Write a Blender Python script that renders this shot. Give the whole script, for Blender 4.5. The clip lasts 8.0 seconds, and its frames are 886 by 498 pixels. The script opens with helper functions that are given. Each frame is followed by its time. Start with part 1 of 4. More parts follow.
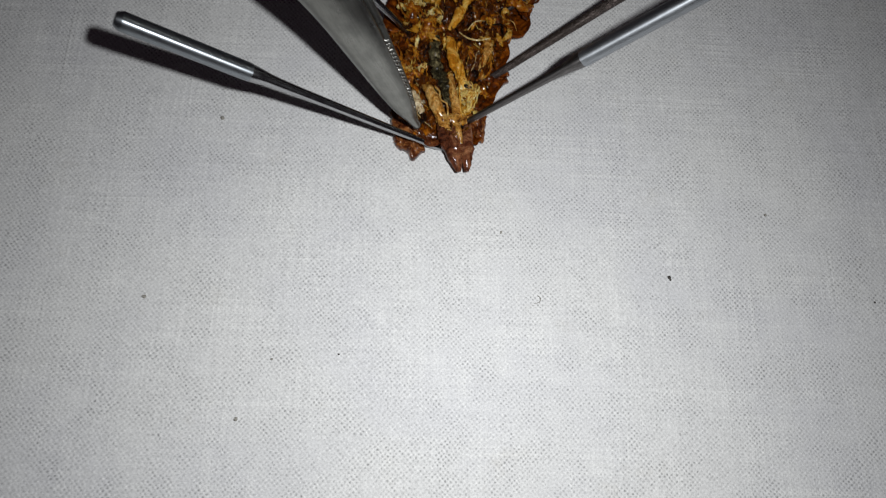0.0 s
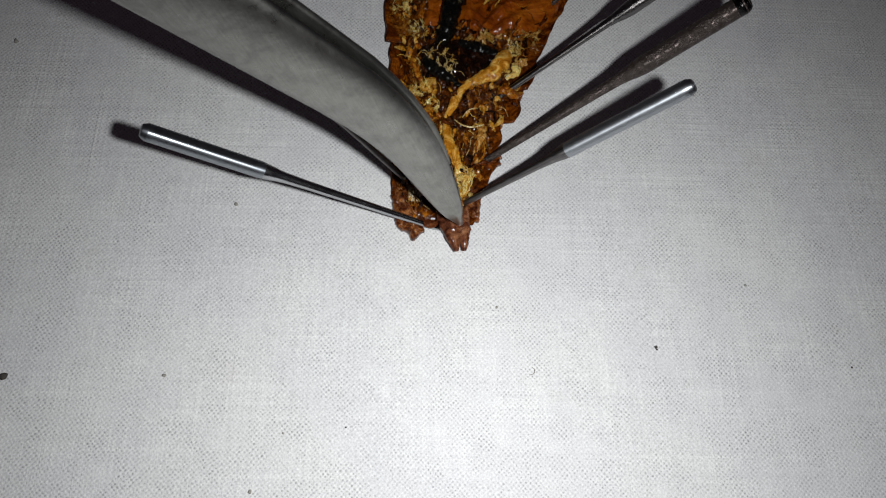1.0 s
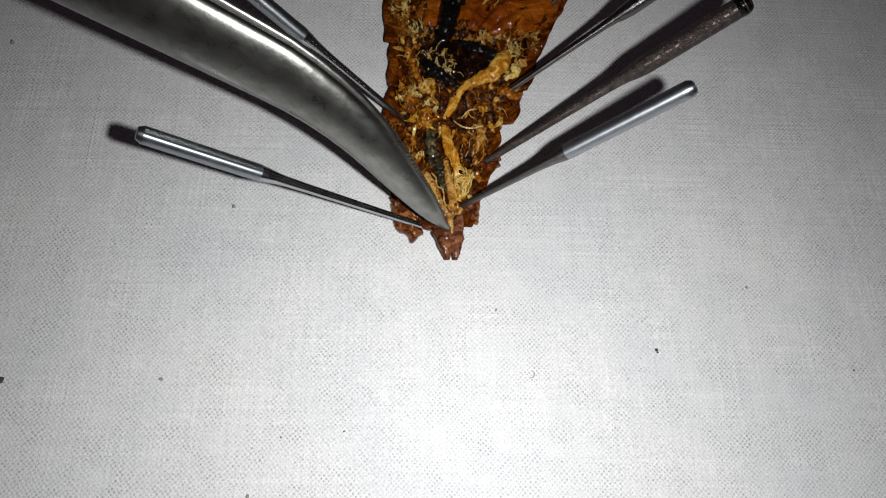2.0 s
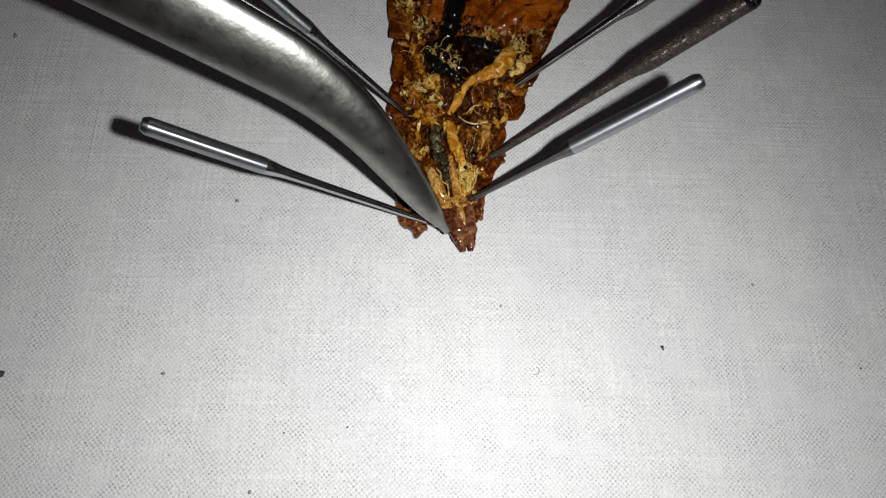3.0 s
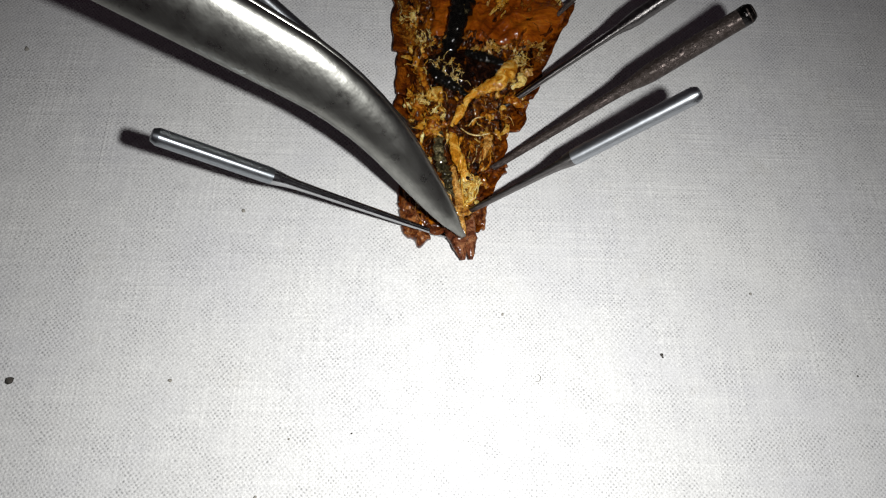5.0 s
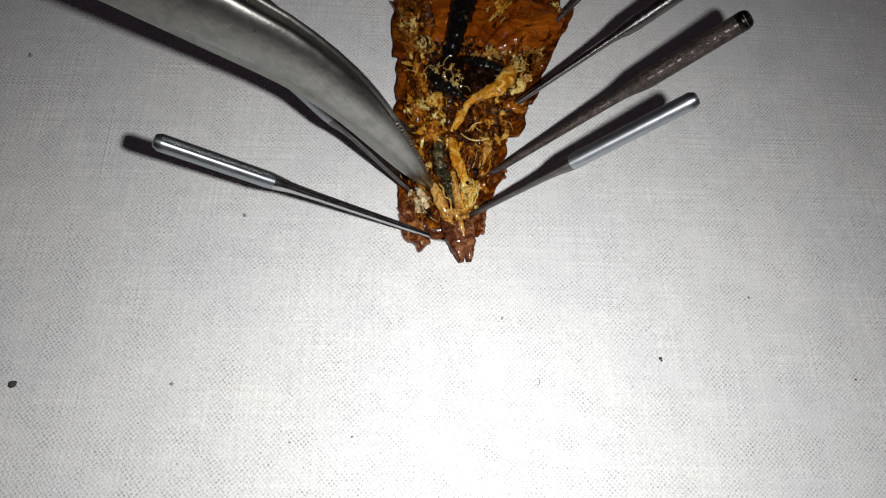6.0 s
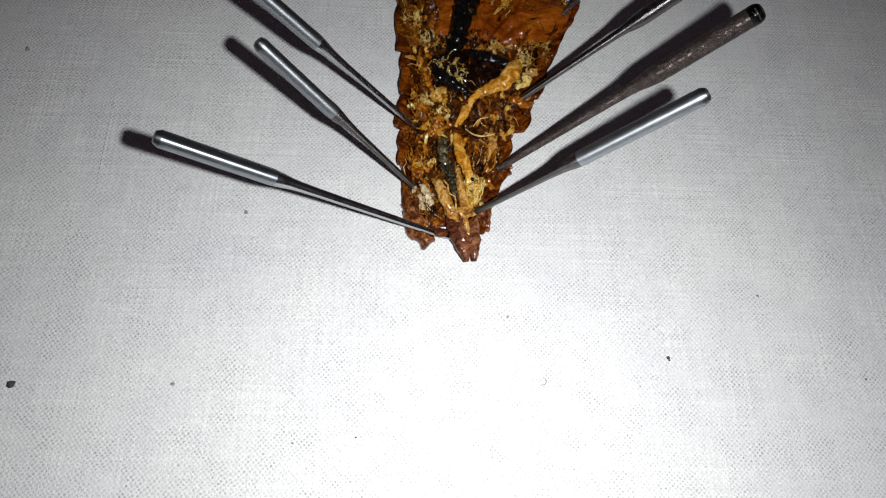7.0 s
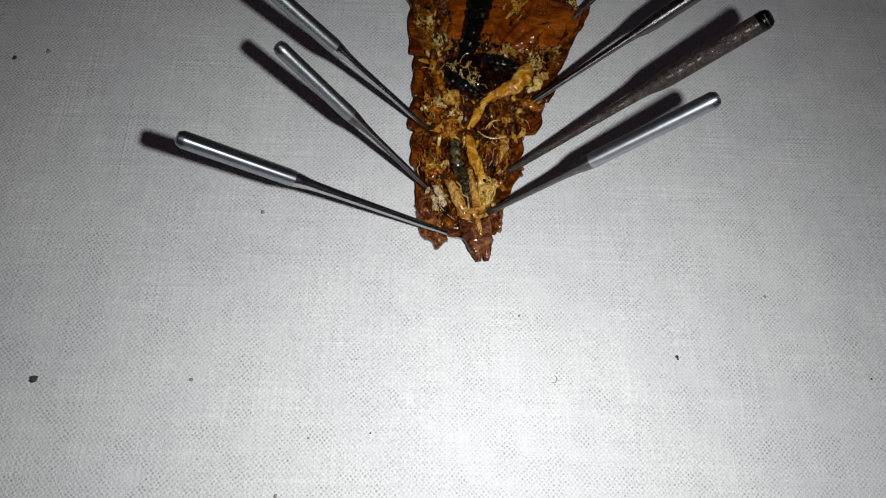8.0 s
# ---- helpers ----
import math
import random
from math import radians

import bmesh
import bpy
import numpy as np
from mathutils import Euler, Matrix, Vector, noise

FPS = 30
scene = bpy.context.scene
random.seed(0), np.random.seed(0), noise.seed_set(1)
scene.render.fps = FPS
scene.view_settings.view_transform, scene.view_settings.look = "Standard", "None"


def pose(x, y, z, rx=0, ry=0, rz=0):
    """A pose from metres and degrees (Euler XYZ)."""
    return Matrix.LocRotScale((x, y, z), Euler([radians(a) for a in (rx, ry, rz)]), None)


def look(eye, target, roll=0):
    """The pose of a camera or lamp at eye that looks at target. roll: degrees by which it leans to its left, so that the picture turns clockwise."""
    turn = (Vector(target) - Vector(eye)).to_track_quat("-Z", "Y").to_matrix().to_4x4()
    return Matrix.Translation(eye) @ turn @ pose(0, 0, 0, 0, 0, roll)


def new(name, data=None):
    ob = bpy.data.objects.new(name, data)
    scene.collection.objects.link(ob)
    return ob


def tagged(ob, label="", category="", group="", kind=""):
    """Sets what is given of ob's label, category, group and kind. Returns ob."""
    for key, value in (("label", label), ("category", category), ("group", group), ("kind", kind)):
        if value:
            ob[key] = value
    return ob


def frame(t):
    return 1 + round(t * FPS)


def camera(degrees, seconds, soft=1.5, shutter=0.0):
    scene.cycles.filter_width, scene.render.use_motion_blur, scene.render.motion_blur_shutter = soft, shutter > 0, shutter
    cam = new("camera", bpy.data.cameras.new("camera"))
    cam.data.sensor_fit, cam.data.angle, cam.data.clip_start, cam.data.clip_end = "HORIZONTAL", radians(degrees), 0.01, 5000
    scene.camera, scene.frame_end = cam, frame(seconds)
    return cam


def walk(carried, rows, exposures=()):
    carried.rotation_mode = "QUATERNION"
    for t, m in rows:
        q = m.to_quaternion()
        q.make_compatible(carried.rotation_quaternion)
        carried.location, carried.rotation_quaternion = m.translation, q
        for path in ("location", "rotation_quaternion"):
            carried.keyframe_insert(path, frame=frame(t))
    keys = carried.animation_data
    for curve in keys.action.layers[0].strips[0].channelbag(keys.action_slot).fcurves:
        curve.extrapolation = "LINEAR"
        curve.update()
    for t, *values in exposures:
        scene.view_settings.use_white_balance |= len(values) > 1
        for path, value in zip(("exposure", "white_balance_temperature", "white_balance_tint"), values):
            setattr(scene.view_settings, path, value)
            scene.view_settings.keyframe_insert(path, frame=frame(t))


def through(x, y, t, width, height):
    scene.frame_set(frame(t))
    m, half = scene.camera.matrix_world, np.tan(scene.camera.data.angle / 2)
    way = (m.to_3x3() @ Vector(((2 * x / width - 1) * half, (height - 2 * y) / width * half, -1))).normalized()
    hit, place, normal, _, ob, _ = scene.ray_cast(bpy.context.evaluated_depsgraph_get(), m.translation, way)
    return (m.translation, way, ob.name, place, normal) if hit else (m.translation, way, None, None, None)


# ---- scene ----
MM = 0.001
cam = camera(65.65, 8.0, soft=1.15, shutter=0.4)
# seconds, place in millimetres, turns in degrees
PATH = [
    (0.0, 0.81, -2.80, 78.37, 17.32, -4.19, 0.52),
    (0.2, 0.45, -2.52, 80.9, 17.50, -3.58, 0.46),
    (0.3, 0.2, -2.35, 82.4, 18.12, -3.30, 0.44),
    (0.5, -0.22, -2.02, 84.74, 18.89, -3.23, 0.38),
    (0.7, 0.45, -1.0, 85.4, 20.0, -3.24, 0.1),
    (1.0, 1.28, 0.32, 85.66, 20.30, -3.36, -0.24),
    (1.5, 1.61, 1.17, 85.52, 20.14, -3.26, -0.31),
    (3.0, 0.92, 0.08, 84.30, 20.55, -3.42, -0.06),
    (3.5, 0.51, -0.36, 83.75, 20.97, -3.78, 0.00),
    (4.0, 0.84, -0.18, 85.34, 21.10, -3.45, 0.06),
    (4.5, 0.43, -0.49, 85.50, 21.29, -3.49, 0.01),
    (6.0, 0.62, -1.06, 86.11, 21.93, -3.34, 0.00),
    (6.5, 0.76, -0.51, 87.01, 21.51, -3.26, 0.00),
    (7.0, 0.00, 0.00, 85.00, 21.36, -3.39, 0.00),
    (7.5, -1.26, -0.79, 86.78, 21.23, -3.10, 0.19),
    (8.0, -1.48, -0.96, 86.36, 21.56, -3.31, 0.32),
]
EXPOSURES = [(0.0, -0.34, 6500, 10), (0.2, -0.37, 6500, 10), (0.5, -0.24, 6500, 10), (1.0, -0.10, 6500, 10), (1.5, 0.05, 6550, 10), (3.0, 0.00, 6650, 10), (3.5, 0.00, 6750, 10), (4.0, 0.00, 6750, 10), (4.5, 0.30, 6700, 10), (6.0, 0.22, 6680, 10), (6.5, 0.25, 6700, 10), (7.0, 0.36, 6500, 10), (7.5, 0.22, 6520, 10), (8.0, -0.05, 6520, 10)]
walk(cam, [(t, pose(x * MM, y * MM, z * MM, a, b, c)) for t, x, y, z, a, b, c in PATH], EXPOSURES)

# ---- light: the small white lamp beside the lens, in a dark room ----
world = bpy.data.worlds.new("dark_room")
scene.world = world
world.use_nodes = True
world.node_tree.nodes["Background"].inputs["Color"].default_value = (1.0, 0.74, 0.94, 1)
world.node_tree.nodes["Background"].inputs["Strength"].default_value = 0.0155
flash_data = bpy.data.lights.new("flash", "AREA")
flash_data.shape = "DISK"
flash_data.size = 3.0 * MM
flash_data.energy = 0.0535
flash_data.spread = radians(131)
flash_data.color = (0.97, 0.99, 1.0)
flash = new("flash", flash_data)
flash.matrix_world = look((13.0 * MM, 0.6 * MM, 84 * MM), (7.5 * MM, 9 * MM, 0))


# ---- materials ----
class Nodes:
    """A short way to write a node material, with places in millimetres."""

    def __init__(self, name):
        self.mat = bpy.data.materials.new(name)
        self.mat.use_nodes = True
        self.tree = self.mat.node_tree
        self.bsdf = self.tree.nodes["Principled BSDF"]
        scale = self.add("ShaderNodeVectorMath", operation="SCALE")
        scale.inputs["Scale"].default_value = 1000.0
        self.link(self.add("ShaderNodeTexCoord").outputs["Object"], scale.inputs[0])
        self.mm = scale.outputs[0]

    def add(self, kind, **settings):
        node = self.tree.nodes.new(kind)
        if "operation" in settings:
            node.operation = settings["operation"]
        if "rotation_type" in settings:
            node.rotation_type = settings["rotation_type"]
        if "data_type" in settings:
            node.data_type = settings["data_type"]
        if "blend_type" in settings:
            node.blend_type = settings["blend_type"]
        if "direction_type" in settings:
            node.direction_type = settings["direction_type"]
        if "axis" in settings:
            node.axis = settings["axis"]
        return node

    def link(self, a, b):
        self.tree.links.new(a, b)

    def put(self, socket, value):
        if hasattr(value, "is_linked"):
            self.link(value, socket)
        else:
            socket.default_value = value

    def math(self, op, a, b=0.0, c=0.0):
        node = self.add("ShaderNodeMath", operation=op)
        for socket, value in zip(node.inputs, (a, b, c)):
            self.put(socket, value)
        return node.outputs[0]

    def noise(self, scale, detail=3.0, rough=0.55, stretch=None, warp=0.0):
        node = self.add("ShaderNodeTexNoise")
        node.inputs["Scale"].default_value = scale
        node.inputs["Detail"].default_value = detail
        node.inputs["Roughness"].default_value = rough
        node.inputs["Distortion"].default_value = warp
        place = self.mm
        if stretch:
            mul = self.add("ShaderNodeVectorMath", operation="MULTIPLY")
            self.link(self.mm, mul.inputs[0])
            mul.inputs[1].default_value = stretch
            place = mul.outputs[0]
        self.link(place, node.inputs["Vector"])
        return node.outputs["Fac"]

    def ramp(self, value, *stops):
        node = self.add("ShaderNodeValToRGB")
        for k, (at, colour) in enumerate(stops):
            e = node.color_ramp.elements[k] if k < 2 else node.color_ramp.elements.new(at)
            e.position = at
            e.color = (*colour, 1) if not isinstance(colour, (int, float)) else (colour, colour, colour, 1)
        self.link(value, node.inputs["Fac"])
        return node.outputs["Color"]

    def mix(self, fac, a, b, blend="MIX"):
        node = self.add("ShaderNodeMix", data_type="RGBA", blend_type=blend)
        self.put(node.inputs[0], fac)
        self.put(node.inputs[6], a if hasattr(a, "is_linked") else (*a, 1))
        self.put(node.inputs[7], b if hasattr(b, "is_linked") else (*b, 1))
        return node.outputs[2]

    def bump(self, height, distance, strength=1.0):
        node = self.add("ShaderNodeBump")
        node.inputs["Strength"].default_value = strength
        node.inputs["Distance"].default_value = distance * MM
        self.link(height, node.inputs["Height"])
        if self.bsdf.inputs["Normal"].is_linked:
            self.link(self.bsdf.inputs["Normal"].links[0].from_socket, node.inputs["Normal"])
        self.link(node.outputs[0], self.bsdf.inputs["Normal"])

    def set(self, **values):
        for key, value in values.items():
            self.put(self.bsdf.inputs[key.replace("_", " ").title().replace("Ior", "IOR")], value)
        return self


def cloth_material():
    n = Nodes("woven_cotton")
    pitch = 0.30
    turn = n.add("ShaderNodeVectorRotate", rotation_type="Z_AXIS")
    turn.inputs["Angle"].default_value = radians(2.5)
    warp = n.add("ShaderNodeTexNoise")
    warp.inputs["Scale"].default_value = 0.16
    warp.inputs["Detail"].default_value = 2.0
    n.link(n.mm, warp.inputs["Vector"])
    bend = n.add("ShaderNodeVectorMath", operation="MULTIPLY_ADD")
    n.link(warp.outputs["Color"], bend.inputs[0])
    bend.inputs[1].default_value = (0.9, 0.9, 0)
    n.link(n.mm, bend.inputs[2])
    shiver = n.add("ShaderNodeTexNoise")
    shiver.inputs["Scale"].default_value = 1.4
    shiver.inputs["Detail"].default_value = 3.0
    n.link(n.mm, shiver.inputs["Vector"])
    drift = n.add("ShaderNodeVectorMath", operation="MULTIPLY_ADD")
    n.link(shiver.outputs["Color"], drift.inputs[0])
    drift.inputs[1].default_value = (0.34, 0.34, 0)
    n.link(bend.outputs[0], drift.inputs[2])
    n.link(drift.outputs[0], turn.inputs["Vector"])
    split = n.add("ShaderNodeSeparateXYZ")
    n.link(turn.outputs[0], split.inputs[0])
    u = n.math("SINE", n.math("MULTIPLY", split.outputs[0], math.pi / pitch))
    v = n.math("SINE", n.math("MULTIPLY", split.outputs[1], math.pi / (pitch * 1.06)))
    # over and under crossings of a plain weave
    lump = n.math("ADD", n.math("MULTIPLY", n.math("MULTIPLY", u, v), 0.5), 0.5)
    # shade of the weave gaps, painted in; strength varies by place and by thread
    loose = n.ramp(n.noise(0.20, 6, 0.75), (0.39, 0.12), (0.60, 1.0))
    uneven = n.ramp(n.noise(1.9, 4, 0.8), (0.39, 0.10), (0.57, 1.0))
    gap_shade = n.ramp(lump, (0.05, 1.0), (0.52, 0.0))
    gap_shade = n.math("MULTIPLY", n.math("MULTIPLY", gap_shade, loose), uneven)
    tone = n.ramp(n.noise(0.045, 4, 0.6), (0.30, (0.70, 0.70, 0.72)), (0.55, (0.76, 0.76, 0.755)), (0.80, (0.80, 0.795, 0.78)))
    slub_x = n.ramp(n.noise(1.0, 3, 0.6, (0.03, 2.1, 1)), (0.40, 0.0), (0.72, 1.0))
    slub_y = n.ramp(n.noise(1.0, 3, 0.6, (2.1, 0.03, 1)), (0.40, 0.0), (0.72, 1.0))
    slub = n.math("MULTIPLY", n.math("ADD", slub_x, slub_y), n.ramp(n.noise(0.13, 3, 0.6), (0.40, 0.15), (0.65, 1.0)))
    tone = n.mix(n.math("MULTIPLY", slub, 0.46), tone, (0.93, 0.93, 0.91))
    thin_x = n.ramp(n.noise(1.0, 2, 0.6, (0.022, 1.7, 2)), (0.62, 0.0), (0.80, 0.14))
    thin_y = n.ramp(n.noise(1.0, 2, 0.6, (1.7, 0.022, 2)), (0.62, 0.0), (0.80, 0.14))
    tone = n.mix(n.math("MAXIMUM", thin_x, thin_y), tone, (0.42, 0.42, 0.43))
    stain = n.ramp(n.noise(0.11, 5, 0.7), (0.60, 0.0), (0.78, 0.22))
    tone = n.mix(stain, tone, (0.60, 0.55, 0.44))
    # highlights on the raised thread tops, painted paler into the tone
    tone = n.mix(n.math("MULTIPLY", n.ramp(lump, (0.80, 0.0), (0.97, 1.0)), n.ramp(n.noise(1.9, 2, 0.6), (0.46, 0.0), (0.64, 0.9))), tone, (0.97, 0.97, 0.95))
    grain = n.ramp(n.noise(4.5, 3, 0.7), (0.30, (0.72, 0.72, 0.72)), (0.66, (1, 1, 1)))
    tone = n.mix(1.0, tone, grain, "MULTIPLY")
    n.set(base_color=n.mix(n.math("MULTIPLY", gap_shade, 0.64), tone, (0.07, 0.07, 0.075)), roughness=0.9)
    n.bsdf.inputs["Specular IOR Level"].default_value = 0.15
    n.bsdf.inputs["Sheen Weight"].default_value = 0.1
    n.bump(lump, 0.05, 0.6)
    n.bump(slub, 0.10, 0.5)
    n.bump(n.noise(7.0, 3, 0.7), 0.05, 0.7)
    return n.mat


def steel_material(name, bright, dark, rough, rust=0.0, turned=0.8):
    n = Nodes(name)
    streak = n.noise(1.0, 4, 0.7, (7.0, 7.0, 0.5))
    spots = n.noise(0.9, 5, 0.7)
    colour = n.mix(n.ramp(streak, (0.35, 0.0), (0.75, 1.0)), bright, dark)
    if rust:
        worn = n.ramp(spots, (0.55 - 0.25 * rust, 0.0), (0.75 - 0.2 * rust, rust))
        colour = n.mix(worn, colour, (0.035, 0.025, 0.020))
        n.set(metallic=n.math("SUBTRACT", 1.0, n.math("MULTIPLY", worn, 0.6)))
    else:
        n.set(metallic=1.0)
    n.set(base_color=colour, roughness=n.math("ADD", n.math("MULTIPLY", spots, 0.22), rough - 0.06))
    around = n.add("ShaderNodeTangent", direction_type="RADIAL", axis="Z")
    n.link(around.outputs[0], n.bsdf.inputs["Tangent"])
    n.bsdf.inputs["Anisotropic"].default_value = turned
    n.bsdf.inputs["Anisotropic Rotation"].default_value = 0.25
    n.bump(n.noise(3.0, 3, 0.6), 0.02, 0.10 + 0.7 * rust)
    if rust:
        n.bump(n.ramp(n.noise(1.6, 4, 0.7), (0.38, 0.0), (0.55, 1.0)), 0.12 * rust, 0.8)
    return n.mat


def forceps_material():
    n = Nodes("brushed_steel")
    brush = n.noise(1.0, 4, 0.75, (0.35, 5.0, 5.0))
    worn = n.noise(0.50, 5, 0.7)
    colour = n.mix(n.ramp(brush, (0.3, 0.0), (0.75, 1.0)), (0.32, 0.32, 0.295), (0.24, 0.238, 0.222))
    colour = n.mix(n.ramp(worn, (0.46, 0.0), (0.66, 0.35)), colour, (0.13, 0.13, 0.125))
    n.set(base_color=colour, metallic=1.0, roughness=n.math("ADD", n.math("MULTIPLY", worn, 0.30), 0.16))
    n.bump(brush, 0.03, 0.12)
    n.bump(n.noise(0.40, 3, 0.6), 0.25, 0.22)
    return n.mat


def flesh_material(name, low, mid, high, scale=0.8, rough=0.35, bump=0.25, stretch=None, coat=0.6, through=0.0, mottle=0.8, stops=(0.36, 0.49, 0.64)):
    """Wet tissue: three colours by a warped noise, with a fine relief under an uneven wet film."""
    n = Nodes(name)
    big = n.noise(scale, 7, 0.72, stretch, 1.2)
    fine = n.noise(scale * 5.0, 5, 0.70, stretch, 0.8)
    colour = n.ramp(big, (stops[0], low), (stops[1], mid), (stops[2], high))
    colour = n.mix(mottle, colour, n.ramp(fine, (0.36, (0.14, 0.10, 0.08)), (0.58, (1.0, 0.92, 0.85)), (0.74, (1.4, 1.36, 1.2))), "MULTIPLY")
    n.set(base_color=colour, roughness=n.math("ADD", n.math("MULTIPLY", fine, 0.3), rough - 0.1))
    n.bsdf.inputs["Specular IOR Level"].default_value = 0.03
    n.bsdf.inputs["Coat Weight"].default_value = coat
    n.bsdf.inputs["Coat Roughness"].default_value = 0.13
    n.bsdf.inputs["Coat IOR"].default_value = 1.36
    if through:
        n.bsdf.inputs["Subsurface Weight"].default_value = through
        n.bsdf.inputs["Subsurface Radius"].default_value = (0.0010, 0.0004, 0.00015)
        n.bsdf.inputs["Subsurface Scale"].default_value = 1.0
    n.bump(n.noise(scale * 16, 3, 0.6), bump * 0.25, 0.8)
    n.bump(fine, bump, 1.0)
    n.bump(big, bump * 2.5, 0.9)
    film = n.add("ShaderNodeBump")
    film.inputs["Distance"].default_value = 0.31 * MM
    n.link(n.noise(0.75, 1.5, 0.5, None, 0.5), film.inputs["Height"])
    n.link(film.outputs[0], n.bsdf.inputs["Coat Normal"])
    return n.mat


def plain_material(name, a, b, scale, rough):
    n = Nodes(name)
    n.set(base_color=n.mix(n.noise(scale, 5, 0.65), a, b), roughness=rough)
    n.bump(n.noise(scale * 6, 3), 0.05, 0.5)
    return n.mat


COTTON = cloth_material()
BOARD = plain_material("pale_softwood", (0.42, 0.31, 0.19), (0.55, 0.43, 0.28), 0.05, 0.7)
STEEL = steel_material("needle_steel", (0.40, 0.43, 0.46), (0.24, 0.26, 0.28), 0.33, 0.0, 0.6)
GREY_STEEL = steel_material("greyed_needle_steel", (0.38, 0.40, 0.42), (0.22, 0.235, 0.25), 0.34, 0.06, 0.6)
MATT_STEEL = steel_material("matt_needle_steel", (0.52, 0.55, 0.58), (0.34, 0.36, 0.39), 0.38, 0.0, 0.7)
POLISHED = steel_material("polished_needle_steel", (0.50, 0.51, 0.52), (0.28, 0.28, 0.29), 0.14, 0.0, 0.0)
DULL_STEEL = steel_material("dull_needle_steel", (0.22, 0.21, 0.205), (0.09, 0.083, 0.083), 0.28, 0.15)
RUSTY = steel_material("tarnished_needle_steel", (0.19, 0.155, 0.145), (0.07, 0.055, 0.050), 0.40, 0.9)
BLACKENED = steel_material("blackened_steel", (0.030, 0.028, 0.028), (0.012, 0.011, 0.011), 0.18, 0.3, 0.0)
BRUSHED = forceps_material()
DIRT = plain_material("dark_dirt", (0.02, 0.018, 0.016), (0.07, 0.06, 0.05), 3.0, 0.8)
GREY_LINT = plain_material("grey_lint", (0.22, 0.21, 0.19), (0.36, 0.34, 0.30), 3.0, 0.9)
SHELL = flesh_material("red_brown_cuticle", (0.009, 0.0014, 0.0004), (0.105, 0.0215, 0.0016), (0.32, 0.090, 0.006), 0.40, 0.35, 0.08, None, 0.9)
PINK_SHELL = flesh_material("pale_red_cuticle", (0.026, 0.005, 0.0015), (0.13, 0.034, 0.010), (0.40, 0.165, 0.050), 0.75, 0.35, 0.10, None, 0.8, 0.1, 0.7)
BED = flesh_material("brown_wet_tissue", (0.0035, 0.0005, 0.0001), (0.120, 0.0270, 0.0005), (0.66, 0.220, 0.006), 0.46, 0.35, 0.16, None, 1.0, 0.0, 0.65, (0.40, 0.55, 0.72))
ORANGE = flesh_material("orange_muscle", (0.085, 0.013, 0.001), (0.235, 0.048, 0.002), (0.44, 0.125, 0.007), 0.26, 0.40, 0.10, (0.5, 1.3, 1.0), 0.9, 0.1, 0.25, (0.35, 0.49, 0.68))
BLACK = flesh_material("black_gut", (0.0015, 0.0015, 0.0015), (0.004, 0.004, 0.0035), (0.030, 0.028, 0.022), 2.2, 0.36, 0.40, None, 1.0)
DARK = flesh_material("dark_brown_crop", (0.002, 0.0008, 0.0005), (0.010, 0.003, 0.0015), (0.055, 0.016, 0.005), 0.8, 0.3, 0.22, None, 1.0)
YELLOW = flesh_material("yellow_gland", (0.26, 0.070, 0.003), (0.60, 0.250, 0.016), (0.95, 0.62, 0.16), 0.55, 0.30, 0.12, None, 1.0, 0.2, 0.25)
AMBER = flesh_material("amber_fat", (0.050, 0.008, 0.0004), (0.36, 0.090, 0.003), (0.88, 0.44, 0.045), 0.85, 0.33, 0.18, None, 1.0, 0.1, 0.55)
CREAM = flesh_material("cream_fat", (0.42, 0.180, 0.015), (0.92, 0.62, 0.15), (1.0, 0.90, 0.50), 1.6, 0.34, 0.12, None, 1.0, 0.15, 0.12)
WHITISH = flesh_material("whitish_membrane", (0.20, 0.11, 0.05), (0.62, 0.48, 0.28), (0.95, 0.87, 0.68), 0.9, 0.36, 0.10, None, 0.9, 0.15, 0.35)
TAN = flesh_material("tan_tissue", (0.14, 0.042, 0.005), (0.55, 0.265, 0.050), (0.88, 0.60, 0.22), 0.8, 0.38, 0.10, None, 0.9, 0.2, 0.65)
GOLD = flesh_material("clear_golden_fat", (0.16, 0.045, 0.002), (0.60, 0.27, 0.020), (1.0, 0.78, 0.26), 1.1, 0.28, 0.14, None, 1.0, 0.15, 0.22)
GREY_TUBE = flesh_material("grey_gut", (0.008, 0.007, 0.003), (0.055, 0.047, 0.022), (0.34, 0.30, 0.16), 1.1, 0.33, 0.18, None, 1.0)
THREAD = flesh_material("pale_tracheae", (0.24, 0.13, 0.030), (0.60, 0.42, 0.13), (0.95, 0.84, 0.56), 2.0, 0.35, 0.05, None, 0.9, 0.0, 0.25)
VALVE_BROWN = flesh_material("brown_valve", (0.020, 0.004, 0.0015), (0.150, 0.046, 0.020), (0.42, 0.20, 0.095), 0.62, 0.40, 0.12, None, 0.8, 0.15, 0.55, (0.38, 0.52, 0.68))
MUSCLE_EDGE = flesh_material("torn_muscle", (0.025, 0.005, 0.0008), (0.24, 0.065, 0.004), (0.54, 0.25, 0.035), 0.7, 0.35, 0.22, None, 1.0, 0.0, 0.7)


# ---- mesh tools, in millimetres ----
def part(name, bm, material, parent=None, label="", at=(0, 0, 0)):
    """Links bm as one mesh object under parent; at: the parent's place, from which its vertices count."""
    bm.transform(Matrix.Translation(-Vector(at)))
    bm.transform(Matrix.Scale(MM, 4))
    mesh = bpy.data.meshes.new(name)
    bm.to_mesh(mesh)
    bm.free()
    mesh.materials.append(material)
    for p in mesh.polygons:
        p.use_smooth = True
    ob = new(name, mesh)
    ob.parent = parent
    return tagged(ob, label)


